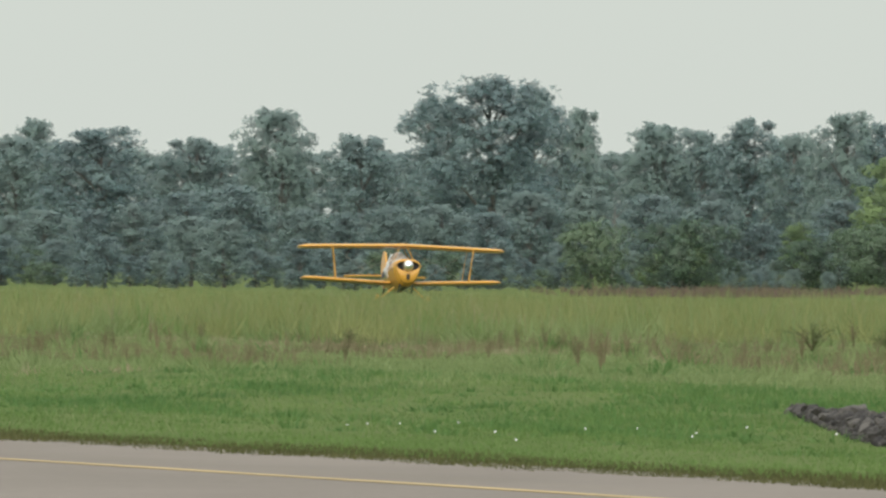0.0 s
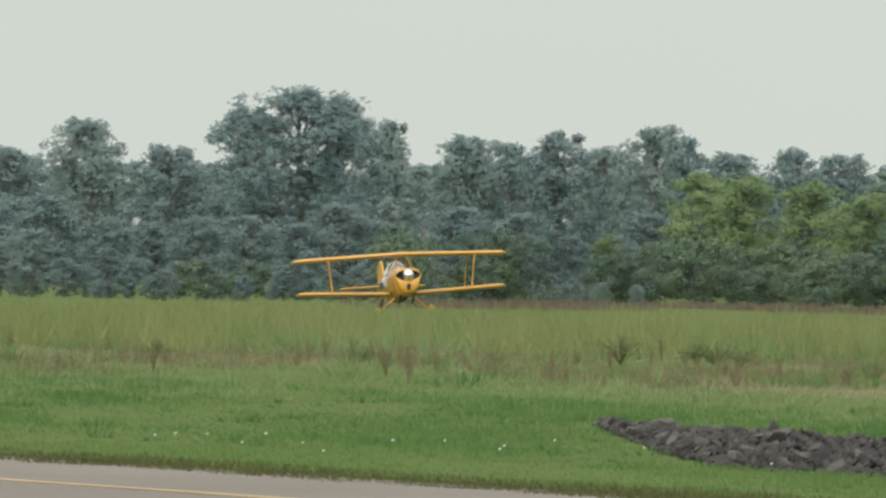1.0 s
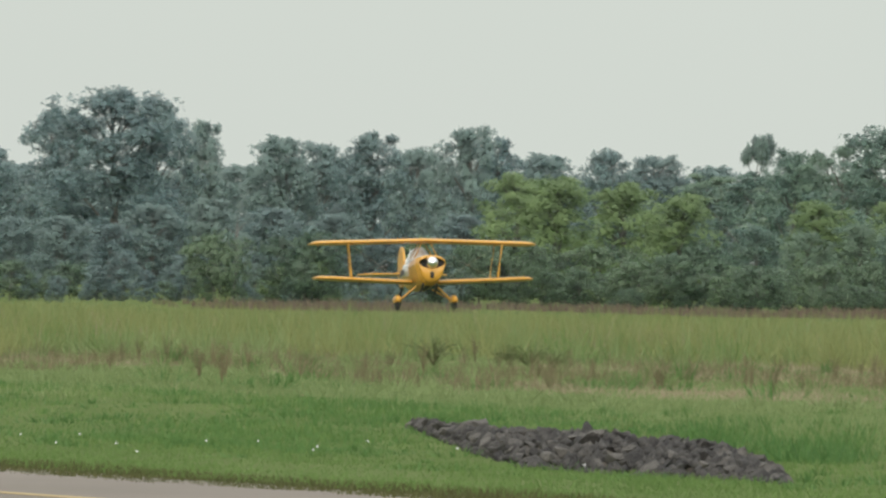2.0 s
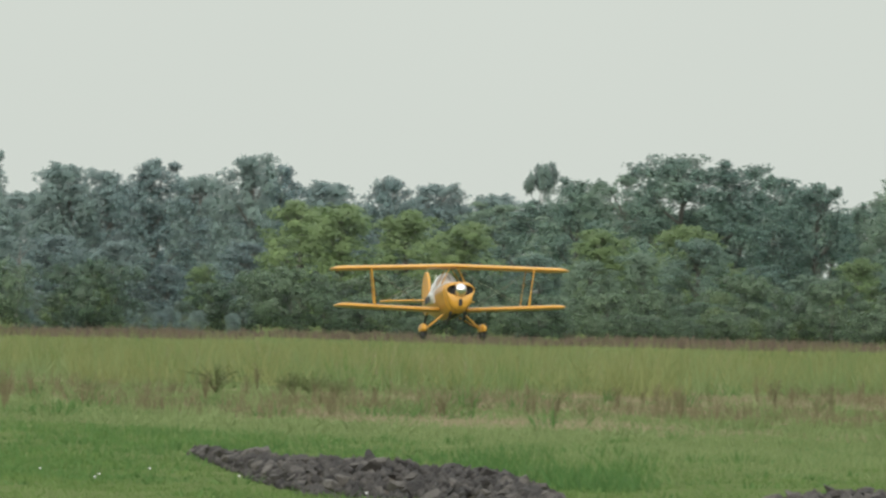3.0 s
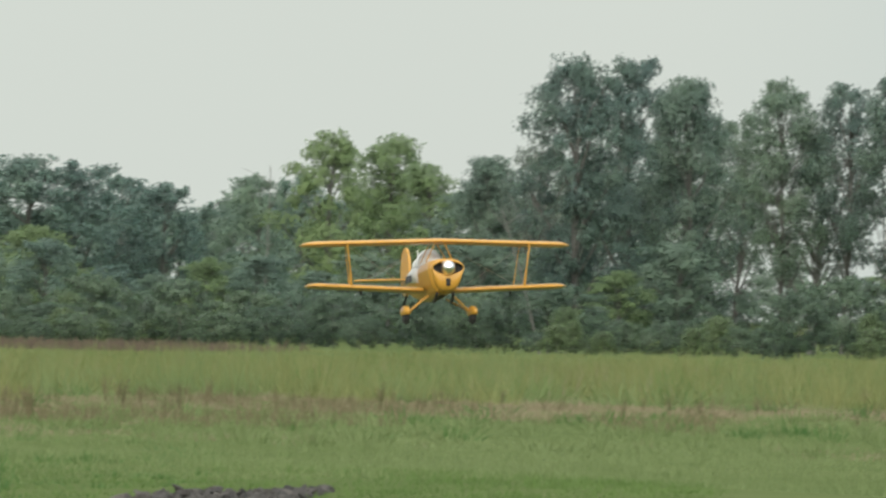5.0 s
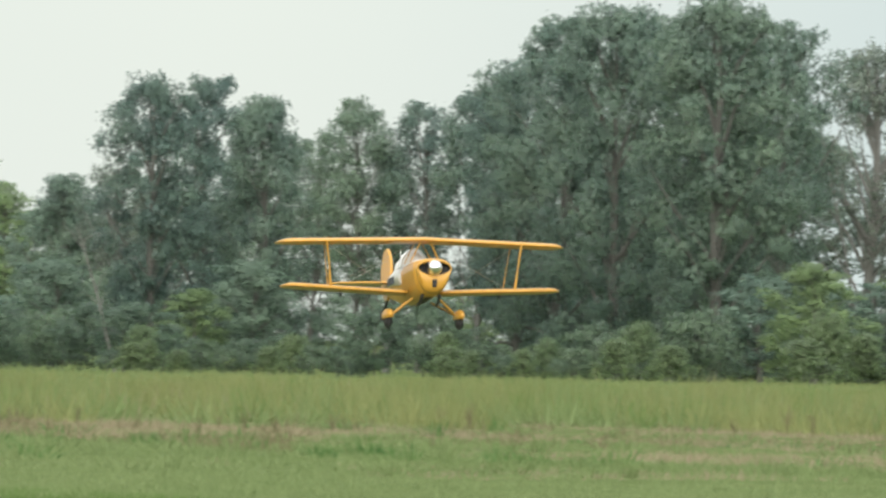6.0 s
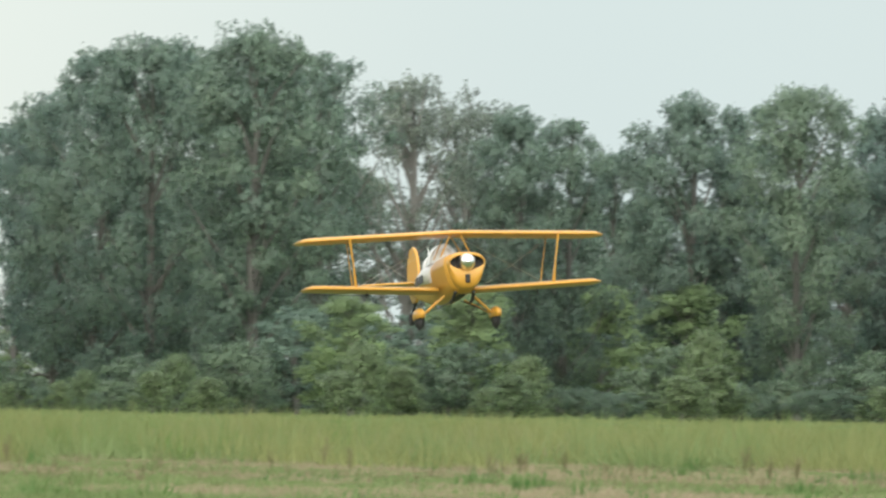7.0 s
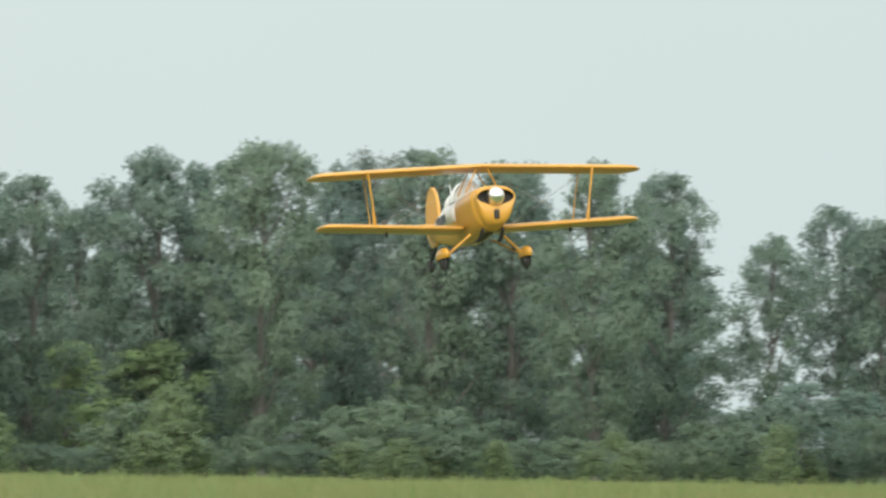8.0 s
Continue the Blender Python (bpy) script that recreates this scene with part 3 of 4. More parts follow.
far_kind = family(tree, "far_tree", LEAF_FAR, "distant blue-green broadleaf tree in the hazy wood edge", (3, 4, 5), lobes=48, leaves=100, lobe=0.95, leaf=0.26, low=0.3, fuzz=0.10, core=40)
mid_kind = family(tree, "broadleaf_tree", LEAF_MID, "deep green broadleaf tree in the wood edge", (6, 7, 8), lobes=46, leaves=150, lobe=0.95, leaf=0.195, low=0.3, fuzz=0.10, core=46)
light_kind = family(tree, "fresh_tree", LEAF_LIGHT, "fresh light-green broadleaf tree before darker woods", (9, 10), lobes=46, leaves=150, lobe=0.95, leaf=0.195, low=0.3, fuzz=0.10, core=46)
tall_kind = family(tree, "oak_tree", LEAF_TALL, "tall dark green oak with gaps in its crown", (12, 13, 14), lobes=52, leaves=270, lobe=0.86, leaf=0.145, low=0.7, fuzz=0.12, core=64, clumps=8)
leggy_kind = family(tree, "leggy_tree", LEAF_TALL, "tall thin-crowned tree on a bare lower trunk, sky between its limbs", (22, 24), lobes=34, leaves=250, lobe=0.80, leaf=0.145, low=3.4, fuzz=0.14, core=30, clumps=8, limbs=1, trunk_r=0.12)
dry_kind = family(tree, "sparse_tree", LEAF_DRY, "thin greyish half-bare tree showing its limbs", (15, 16), lobes=36, leaves=240, lobe=0.80, leaf=0.13, low=3.2, trunk_r=0.22, fuzz=0.16, clumps=9, core=6, limbs=1, bark=PALE_BARK)
flat_kind = family(tree, "flat_topped_tree", LEAF_FAR, "distant flat-topped tree above the wood", (21,), lobes=12, leaves=150, leaf=0.36, low=8.6)
shrub_kind = family(shrub, "shrub", LEAF_SHRUB, "bushy green shrub at the foot of the woods", (17, 18, 19))
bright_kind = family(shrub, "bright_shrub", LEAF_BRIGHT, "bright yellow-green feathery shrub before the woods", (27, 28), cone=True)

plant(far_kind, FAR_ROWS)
plant(mid_kind, MID_ROWS)
plant(light_kind, LIGHT_ROWS)
plant(tall_kind, TALL_ROWS)
plant(leggy_kind, LEGGY_ROWS)
plant(mid_kind, ((78.4, 868, 3.6, 3.4), (82.9, 868, 3.5, 3.4), (119.3, 868, 3.4, 3.4), (121.6, 868, 3.2, 3.2)))
plant(light_kind, ((80.5, 866, 4.0, 4.0), (85.2, 866, 4.4, 4.2)))
plant(dry_kind, TWIGGY_ROWS)
flat_kind[0][0].matrix_basis = sized(*spot(27.3, 1900), 11.7, 0.42, 0.4)
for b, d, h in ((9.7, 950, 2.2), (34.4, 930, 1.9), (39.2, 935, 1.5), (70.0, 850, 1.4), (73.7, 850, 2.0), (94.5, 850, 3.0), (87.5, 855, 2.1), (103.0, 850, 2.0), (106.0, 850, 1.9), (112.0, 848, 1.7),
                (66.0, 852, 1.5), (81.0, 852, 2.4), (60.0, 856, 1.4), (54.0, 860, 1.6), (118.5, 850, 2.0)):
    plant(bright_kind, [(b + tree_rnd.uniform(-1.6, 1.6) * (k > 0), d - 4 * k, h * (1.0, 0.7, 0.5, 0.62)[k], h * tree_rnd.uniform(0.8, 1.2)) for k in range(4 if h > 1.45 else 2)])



def bare_trunk(b, d, height, lean, thick):
    """A pale dead trunk with a few broken limbs."""
    x, y = spot(b, d)
    root = tagged(new("dead_tree"), "pale leaning dead trunk with bare limbs", "dead tree")
    r = random.Random(int(b * 10))
    tip = Vector((lean * height, 0, height))
    bm = tube([(0, 0, -0.1), tip * 0.5 + Vector((0.08, 0, 0)), tip], [thick, thick * 0.7, thick * 0.25], 7)
    for k in range(6):
        q = tip * r.uniform(0.4, 0.9)
        e = q + Vector((r.uniform(-1, 1), r.uniform(-0.6, 0.6), r.uniform(0.4, 1.1))) * height * 0.17
        tube([tuple(q), tuple((q + e) / 2 + Vector((0, 0, 0.06))), tuple(e)], [thick * 0.35, thick * 0.25, thick * 0.1], 5, bm=bm)
    part("trunk", bm, PALE_BARK, root)
    root.matrix_basis = pose(x, y, float(ground_z(np.array(x), np.array(y))))


for b, d, height, lean, thick in ((53.0, 870, 5.0, -0.28, 0.06), (6.6, 945, 3.2, 0.05, 0.05), (42.0, 1150, 7.9, 0.04, 0.05), (66.6, 985, 10.4, -0.04, 0.05), (82.6, 905, 9.0, -0.20, 0.07)):
    bare_trunk(b, d, height, lean, thick)


def canopy_height(b):
    """Usual height of the wood at a bearing and its distance, for the trees behind and between the named ones."""
    steps = ((-20, 8.7, 1780), (24, 8.5, 1780), (27, 7.0, 1350), (43, 7.0, 1260), (50, 6.8, 1080), (53, 7.6, 1010), (68, 8.6, 985), (70, 10.6, 960), (81, 10.2, 960), (88, 8.6, 975), (93, 9.2, 950), (113, 9.2, 950), (117, 7.4, 950), (130, 7.4, 950))
    for (b0, h0, d0), (b1, h1, d1) in zip(steps, steps[1:]):
        if b0 <= b <= b1:
            k = (b - b0) / (b1 - b0)
            return h0 + (h1 - h0) * k, d0 + (d1 - d0) * k
    return steps[-1][1:]


def fill_wood():
    """The rest of the wood: a back rank, a middle rank and the shrubs at its foot."""
    rnd = random.Random(23)
    b = -19.5
    while b < 129:
        h, d = canopy_height(b)
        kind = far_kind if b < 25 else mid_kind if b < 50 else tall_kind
        if not (59 < b < 68.5 or 79.0 < b < 83.5 or 114.8 < b < 122):
            plant([kind[rnd.randrange(len(kind))]], [(b, d + rnd.uniform(0, 40), h * rnd.uniform(0.88, 1.0), h * rnd.uniform(0.70, 0.95))])
        b += 1000 * h * (0.36 if b < 50 else 0.50 if b < 69 else 0.36) / d
    b = -19.5
    while b < 129:
        h, d = canopy_height(b)
        d2 = 900 + (d - 900) * 0.45 if d > 1000 else d - 35
        kind = far_kind if b < 16 else mid_kind
        pick = rnd.random()
        if b > 10 and pick < 0.16:
            kind = light_kind
        low = h * rnd.uniform(0.42, 0.68) * (0.80 if b < 25 else 0.70 if 59 < b < 68 else 0.5 if 79.0 < b < 83.5 else 0.60 if 115 < b < 122 else 0.6 if b > 114 else 0.90)
        plant([kind[rnd.randrange(len(kind))]], [(b, d2, low, low * rnd.uniform(0.8, 1.1))])
        b += 1000 * low * 0.68 / d2
    b = -19.5
    while b < 129:
        d = rnd.uniform(905, 960) if b < 50 else rnd.uniform(855, 885)
        h = rnd.uniform(0.7, 1.5) if rnd.random() < 0.7 else rnd.uniform(1.5, 2.8)
        kind = far_kind if b < 16 and rnd.random() < 0.8 else shrub_kind
        plant([kind[rnd.randrange(3)]], [(b, d, h, h * rnd.uniform(1.0, 1.6))])
        b += 1000 * h * (0.48 if b < 50 else 0.72) / d



fill_wood()


# ---- the biplane ----
def superring(y, w, z0, z1, n=28, e=2.9, taper=0.36):
    """A rounded-square fuselage section."""
    out = []
    for k in range(n):
        a = 2 * math.pi * k / n
        c, s = math.cos(a), math.sin(a)
        high = 0.5 + 0.5 * math.copysign(abs(s) ** (2 / e), s)
        egg = 1 - taper * max(0.0, 0.78 - high) / 0.78
        out.append((egg * w / 2 * math.copysign(abs(c) ** (2 / e), c), y, (z0 + z1) / 2 + (z1 - z0) / 2 * math.copysign(abs(s) ** (2 / e), s)))
    return out


def airfoil(x, le, chord, z, thick):
    """A wing section at span x, from the leading edge back."""
    up = ((0, 0), (0.02, 0.32), (0.08, 0.62), (0.2, 0.92), (0.35, 1.0), (0.6, 0.72), (0.85, 0.30), (1.0, 0.04))
    ring = [(x, le - chord * c, z + thick * 0.62 * h) for c, h in up]
    ring += [(x, le - chord * c, z - thick * 0.38 * h) for c, h in reversed(up[1:-1])]
    return ring


def wing_bm(half, root, le, chord, z, rise, sweep, thick=0.115):
    """A wing from one tip to the other, or one panel if root is more than 0, with rounded tips and rib scallops."""
    rings = []
    spans = [root + (half - root) * k / 22 for k in range(23)]
    xs = spans if root else [-s for s in reversed(spans[1:])] + spans
    for x in xs:
        k = abs(x) / half
        tip = max(0.0, (k - 0.86) / 0.14)
        shrink = math.sqrt(max(0.0, 1 - tip ** 2.6)) * 0.93 + 0.07
        c = chord * (0.45 + 0.55 * shrink)
        rings.append(airfoil(x, le - sweep * k - (chord - c) * 0.35, c, z + rise * k, thick * (0.25 + 0.75 * shrink)))
    return loft(rings)


def ellipsoid(centre, radii, u=16, v=10, cut=None):
    bm = bmesh.new()
    bmesh.ops.create_uvsphere(bm, u_segments=u, v_segments=v, radius=1)
    for q in bm.verts:
        q.co = Vector(centre) + Vector((q.co.x * radii[0], q.co.y * radii[1], q.co.z * radii[2]))
    if cut is not None:
        bmesh.ops.delete(bm, geom=[q for q in bm.verts if q.co.z < cut], context="VERTS")
    return bm


def slab(corners, thick, axis):
    """A plate with softened rim from an outline, grown along an axis."""
    bm = bmesh.new()
    off = Vector(axis) * thick / 2
    a, b = [bm.verts.new(Vector(p) - off) for p in corners], [bm.verts.new(Vector(p) + off) for p in corners]
    bm.faces.new(a)
    bm.faces.new(list(reversed(b)))
    for i in range(len(a)):
        j = (i + 1) % len(a)
        bm.faces.new((a[i], a[j], b[j], b[i]))
    bmesh.ops.recalc_face_normals(bm, faces=bm.faces)
    bmesh.ops.bevel(bm, geom=list(bm.edges), offset=thick * 0.3, segments=1, affect="EDGES", clamp_overlap=True)
    return bm


def build_biplane():
    plane = tagged(new("biplane"), "small yellow aerobatic biplane taking off, white canopy and wheel fairings", "airplane")
    body = part("fuselage", loft([superring(*q) for q in ((0.74, 0.68, 0.545, 1.18), (0.45, 0.68, 0.50, 1.19), (0.1, 0.67, 0.47, 1.20), (-0.4, 0.66, 0.44, 1.19), (-0.8, 0.65, 0.43, 1.17),
                                                      (-1.5, 0.56, 0.50, 1.20), (-2.1, 0.38, 0.60, 1.14), (-2.8, 0.20, 0.72, 1.06), (-3.3, 0.07, 0.82, 1.0))]), YELLOW, plane)
    smooth(body)
    # cowling: a rounded shell with a wide mouth
    mouth = [(0.296 * math.cos(a), 0.895, 0.995 + 0.122 * math.sin(a)) for a in (2 * math.pi * k / 28 for k in range(28))]
    rings = [superring(0.735, 0.686, 0.54, 1.183), superring(0.80, 0.682, 0.55, 1.178), superring(0.86, 0.672, 0.585, 1.168), superring(0.90, 0.655, 0.65, 1.152),
             [(x * 1.0, 0.915, z) for x, y, z in superring(0, 0.632, 0.83, 1.138, e=2.0, taper=0)], mouth]
    cowl = smooth(part("cowling", loft(rings, cap=False), YELLOW, body))
    part("cowl_interior", loft([[(x * 0.995, 0.882, 1.0 + (z - 1.0) * 0.995) for x, y, z in mouth], [(x * 0.98, 0.76, z) for x, y, z in mouth], [(x * 0.05, 0.755, 1.0 + (z - 1.0) * 0.05) for x, y, z in mouth]], cap=False), DARK, body, "dark engine opening behind the spinner")
    part("carburettor_intake", slab([(-0.042, 0.905, 0.645), (0.042, 0.905, 0.645), (0.042, 0.925, 0.79), (-0.042, 0.925, 0.79)], 0.04, (0, 1, 0)), DARK, body, "dark square air intake in the cowl")
    for sx in (1, -1):
        part("exhaust_pipe", tube([(sx * 0.16, 0.62, 0.52), (sx * 0.17, 0.45, 0.40), (sx * 0.17, 0.30, 0.37)], [0.030, 0.030, 0.030], 8), DARK, body)
    spin = []
    for k in range(9):
        q = k / 8
        spin.append([(0.146 * math.sqrt(max(0.0, 1 - q ** 2.1)) * math.cos(a) + 1e-4 * math.cos(a), 0.86 + 0.24 * q, 1.0 + (0.146 * math.sqrt(max(0.0, 1 - q ** 2.1)) + 1e-4) * math.sin(a)) for a in (2 * math.pi * j / 24 for j in range(24))])
    smooth(part("spinner", loft(spin), CHROME, plane, "polished metal propeller spinner"))
    # narrow near-black slab along the belly
    part("belly_panel", slab([(-0.06, 0.42, 0.490), (0.06, 0.42, 0.490), (0.06, -0.30, 0.446), (-0.06, -0.30, 0.446)], 0.02, (0, 0, 1)), DARK, body, "narrow dark panel under the engine")
    # wings
    upper = smooth(part("upper_wing", wing_bm(2.64, 0, 0.22, 0.92, 1.56, -0.055, 0.26), YELLOW, plane))
    for sx in (1, -1):
        low = wing_bm(2.56, 0.30, 0.02, 0.88, 0.60, 0.11, 0.02)
        if sx < 0:
            bmesh.ops.scale(low, vec=(-1, 1, 1), verts=low.verts)
            bmesh.ops.reverse_faces(low, faces=low.faces)
        lw = smooth(part("lower_wing", low, YELLOW, plane))
        part("tie_down", tube([(sx * 1.48, -0.30, 0.64), (sx * 1.48, -0.31, 0.545)], [0.018, 0.022], 6), RUBBER, lw, "small black fitting under the wing")
        part("aileron_gap", slab([(sx * 1.35, -0.665, 0.617), (sx * 2.40, -0.665, 0.662), (sx * 2.40, -0.685, 0.662), (sx * 1.35, -0.685, 0.617)], 0.012, (0, 0, 1)), DARK, lw)
        # interplane struts: front and rear, joined by a foot
        part("interplane_strut", tube([(sx * 1.71, -0.10, 0.68), (sx * 1.75, -0.02, 1.08), (sx * 1.81, 0.02, 1.54)], [0.072, 0.030, 0.050], 8, 0.42), YELLOW, plane)
        part("interplane_strut", tube([(sx * 1.62, -0.72, 0.66), (sx * 1.67, -0.66, 1.08), (sx * 1.73, -0.58, 1.52)], [0.034, 0.018, 0.028], 8, 0.42), YELLOW, plane)
        # cabane struts
        part("cabane_strut", tube([(sx * 0.27, 0.10, 1.16), (sx * 0.07, 0.12, 1.57)], [0.024, 0.024], 8, 0.5), YELLOW, plane)
        part("cabane_strut", tube([(sx * 0.27, -0.42, 1.17), (sx * 0.07, -0.50, 1.55)], [0.022, 0.022], 8, 0.5), YELLOW, plane)
        # bracing wires
        for y0, y1 in ((-0.25, -0.25),):
            part("flying_wire", tube([(sx * 0.33, y0 - 0.1, 0.56), (sx * 1.78, y1, 1.52)], [0.0034, 0.0034], 4), STEEL, plane)
            part("landing_wire", tube([(sx * 0.09, y0, 1.55), (sx * 1.72, y1 - 0.12, 0.68)], [0.0034, 0.0034], 4), STEEL, plane)
        # undercarriage
        part("gear_leg", tube([(sx * 0.24, 0.16, 0.50), (sx * 0.61, 0.02, 0.19)], [0.042, 0.032], 8, 0.6), YELLOW, plane)
        part("gear_leg", tube([(sx * 0.24, -0.46, 0.47), (sx * 0.61, -0.02, 0.19)], [0.030, 0.026], 8, 0.6), YELLOW, plane)
        part("gear_brace", tube([(sx * 0.05, 0.0, 0.43), (sx * 0.52, 0.0, 0.24)], [0.008, 0.008], 6), DARK, plane)
        pant = ellipsoid((sx * 0.66, -0.03, 0.195), (0.088, 0.33, 0.120), 18, 12, cut=0.122)
        fairing = smooth(part("wheel_fairing", pant, YELLOW, plane))
        ty = bmesh.new()
        bmesh.ops.create_cone(ty, segments=24, radius1=0.155, radius2=0.155, depth=0.11, cap_ends=True)
        bmesh.ops.bevel(ty, geom=[e for e in ty.edges if abs(e.verts[0].co.z - e.verts[1].co.z) < 1e-5], offset=0.035, segments=3, affect="EDGES")
        bmesh.ops.rotate(ty, matrix=Matrix.Rotation(radians(90), 3, "Y"), verts=ty.verts)
        bmesh.ops.translate(ty, vec=(sx * 0.66, 0, 0.105), verts=ty.verts)
        smooth(part("tyre", ty, RUBBER, fairing, "black rubber tyre"))
    # canopy, windscreen frame and headrest
    # the dome's white is the sky reflection put into its colour
    can = ellipsoid((0, -0.98, 1.14), (0.240, 0.58, 0.335), 22, 14, cut=1.12)
    smooth(part("canopy", can, CANOPY, plane, "bubble canopy with the pale sky reflection painted in as white"))
    part("canopy_frame", tube([(-0.235, -0.80, 1.14), (-0.20, -0.78, 1.325), (-0.10, -0.77, 1.432), (0, -0.765, 1.465), (0.10, -0.77, 1.432), (0.20, -0.78, 1.325), (0.235, -0.80, 1.14)], [0.014] * 7, 6), WHITE, plane)
    smooth(part("headrest", ellipsoid((0, -1.50, 1.16), (0.20, 0.42, 0.20), 16, 10), WHITE, plane, "white fairing behind the cockpit"))
    part("antenna", tube([(0.03, -1.75, 1.25), (0.03, -1.84, 1.52)], [0.010, 0.006], 6), WHITE, plane)
    # white side panels with dark bars in place of lettering
    for sx in (1, -1):
        side = [superring(y, w + 0.010, z0, z1) for y, w, z0, z1 in ((-0.55, 0.657, 0.42, 1.185), (-0.8, 0.65, 0.43, 1.17), (-1.5, 0.56, 0.50, 1.20), (-2.1, 0.38, 0.60, 1.14), (-2.5, 0.285, 0.665, 1.10))]
        half = [[q for q in (r[0:6] if sx > 0 else r[9:15])] + [(q[0] * 0.985, q[1], q[2]) for q in reversed(r[0:6] if sx > 0 else r[9:15])] for r in side]
        panel = smooth(part("side_panel", loft(half), WHITE, body, "white panel along the fuselage side"))
        for k in range(4):
            y = -1.25 - 0.22 * k
            x = (0.66 - 0.16 * (abs(y) - 0.55) / 1.0 if abs(y) < 1.5 else 0.56 - 0.30 * (abs(y) - 1.5)) / 2 + 0.012
            part("marking_bar", slab([(sx * x, y, 0.86), (sx * x, y - 0.13, 0.86), (sx * x, y - 0.13, 1.0), (sx * x, y, 1.0)], 0.016, (1, 0, 0)), BLACK, panel, "dark bar-shaped marking")
    # tail
    fin = []
    for k in range(20):
        a = math.pi * 2 * k / 20
        fin.append((0, -3.10 + 0.40 * math.cos(a) * (1.0 if math.cos(a) > 0 else 1.1), 1.13 + 0.52 * math.sin(a) * (1.0 if math.sin(a) > 0 else 0.88)))
    part("fin_and_rudder", slab(fin, 0.055, (1, 0, 0)), YELLOW, plane)
    for sx in (1, -1):
        out = [(sx * 0.05, -2.55, 0.99), (sx * 0.55, -2.68, 0.99), (sx * 0.92, -2.85, 0.99), (sx * 1.06, -3.05, 0.99), (sx * 1.00, -3.28, 0.99), (sx * 0.70, -3.40, 0.99), (sx * 0.12, -3.36, 0.99)]
        part("tailplane", slab(out, 0.036, (0, 0, 1)), YELLOW, plane)
        part("tail_wire", tube([(sx * 0.02, -2.95, 1.42), (sx * 0.80, -3.0, 1.0)], [0.003, 0.003], 4), STEEL, plane)
    part("tail_spring", tube([(0, -2.9, 0.78), (0, -3.25, 0.60), (0, -3.42, 0.50)], [0.030, 0.028, 0.028], 6), RUBBER, plane)
    tw = bmesh.new()
    bmesh.ops.create_cone(tw, segments=18, radius1=0.10, radius2=0.10, depth=0.07, cap_ends=True)
    bmesh.ops.rotate(tw, matrix=Matrix.Rotation(radians(90), 3, "Y"), verts=tw.verts)
    bmesh.ops.translate(tw, vec=(0, -3.46, 0.44), verts=tw.verts)
    part("tail_wheel", tw, RUBBER, plane, "small black tail wheel")
    return plane


biplane = build_biplane()


# ---- taxiway light ----
def build_taxiway_light(mrad, dist):
    x, y = spot(mrad, dist)
    z = float(ground_z(np.array(x), np.array(y)))
    lamp = tagged(new("taxiway_light"), "blue-domed taxiway edge light on a short stake", "taxiway light")
    lamp.matrix_basis = pose(x, y, z)
    part("stake", tube([(0, 0, -0.02), (0, 0, 0.115)], [0.016, 0.016], 10), STEEL, lamp)
    part("base_ring", tube([(0, 0, 0.105), (0, 0, 0.135)], [0.036, 0.036], 14), DARK, lamp)
    dome = [[((0.041 * math.sqrt(max(0, 1 - q ** 3)) + 1e-4) * math.cos(a), (0.041 * math.sqrt(max(0, 1 - q ** 3)) + 1e-4) * math.sin(a), 0.135 + 0.105 * q) for a in (2 * math.pi * j / 16 for j in range(16))] for q in (0, 0.3, 0.6, 0.8, 0.92, 1.0)]
    smooth(part("lens", loft(dome), BLUE_LENS, lamp, "deep blue glass dome"))


build_taxiway_light(35.78, 155)


# ---- rubble beside the culvert ----
def stone_mesh(seed):
    r = random.Random(seed)
    bm = bmesh.new()
    long, flat = r.uniform(1.1, 1.6), r.uniform(0.5, 0.8)
    for k in range(13):
        d = Vector((r.gauss(0, 1), r.gauss(0, 1), r.gauss(0, 1))).normalized() * r.uniform(0.8, 1.1)
        bm.verts.new((d.x * long, d.y, d.z * flat))
    bmesh.ops.convex_hull(bm, input=bm.verts)
    me = bpy.data.meshes.new("stone")
    bm.to_mesh(me)
    bm.free()
    me.materials.append(STONE)
    return me


STONES = [stone_mesh(s) for s in range(40, 50)]


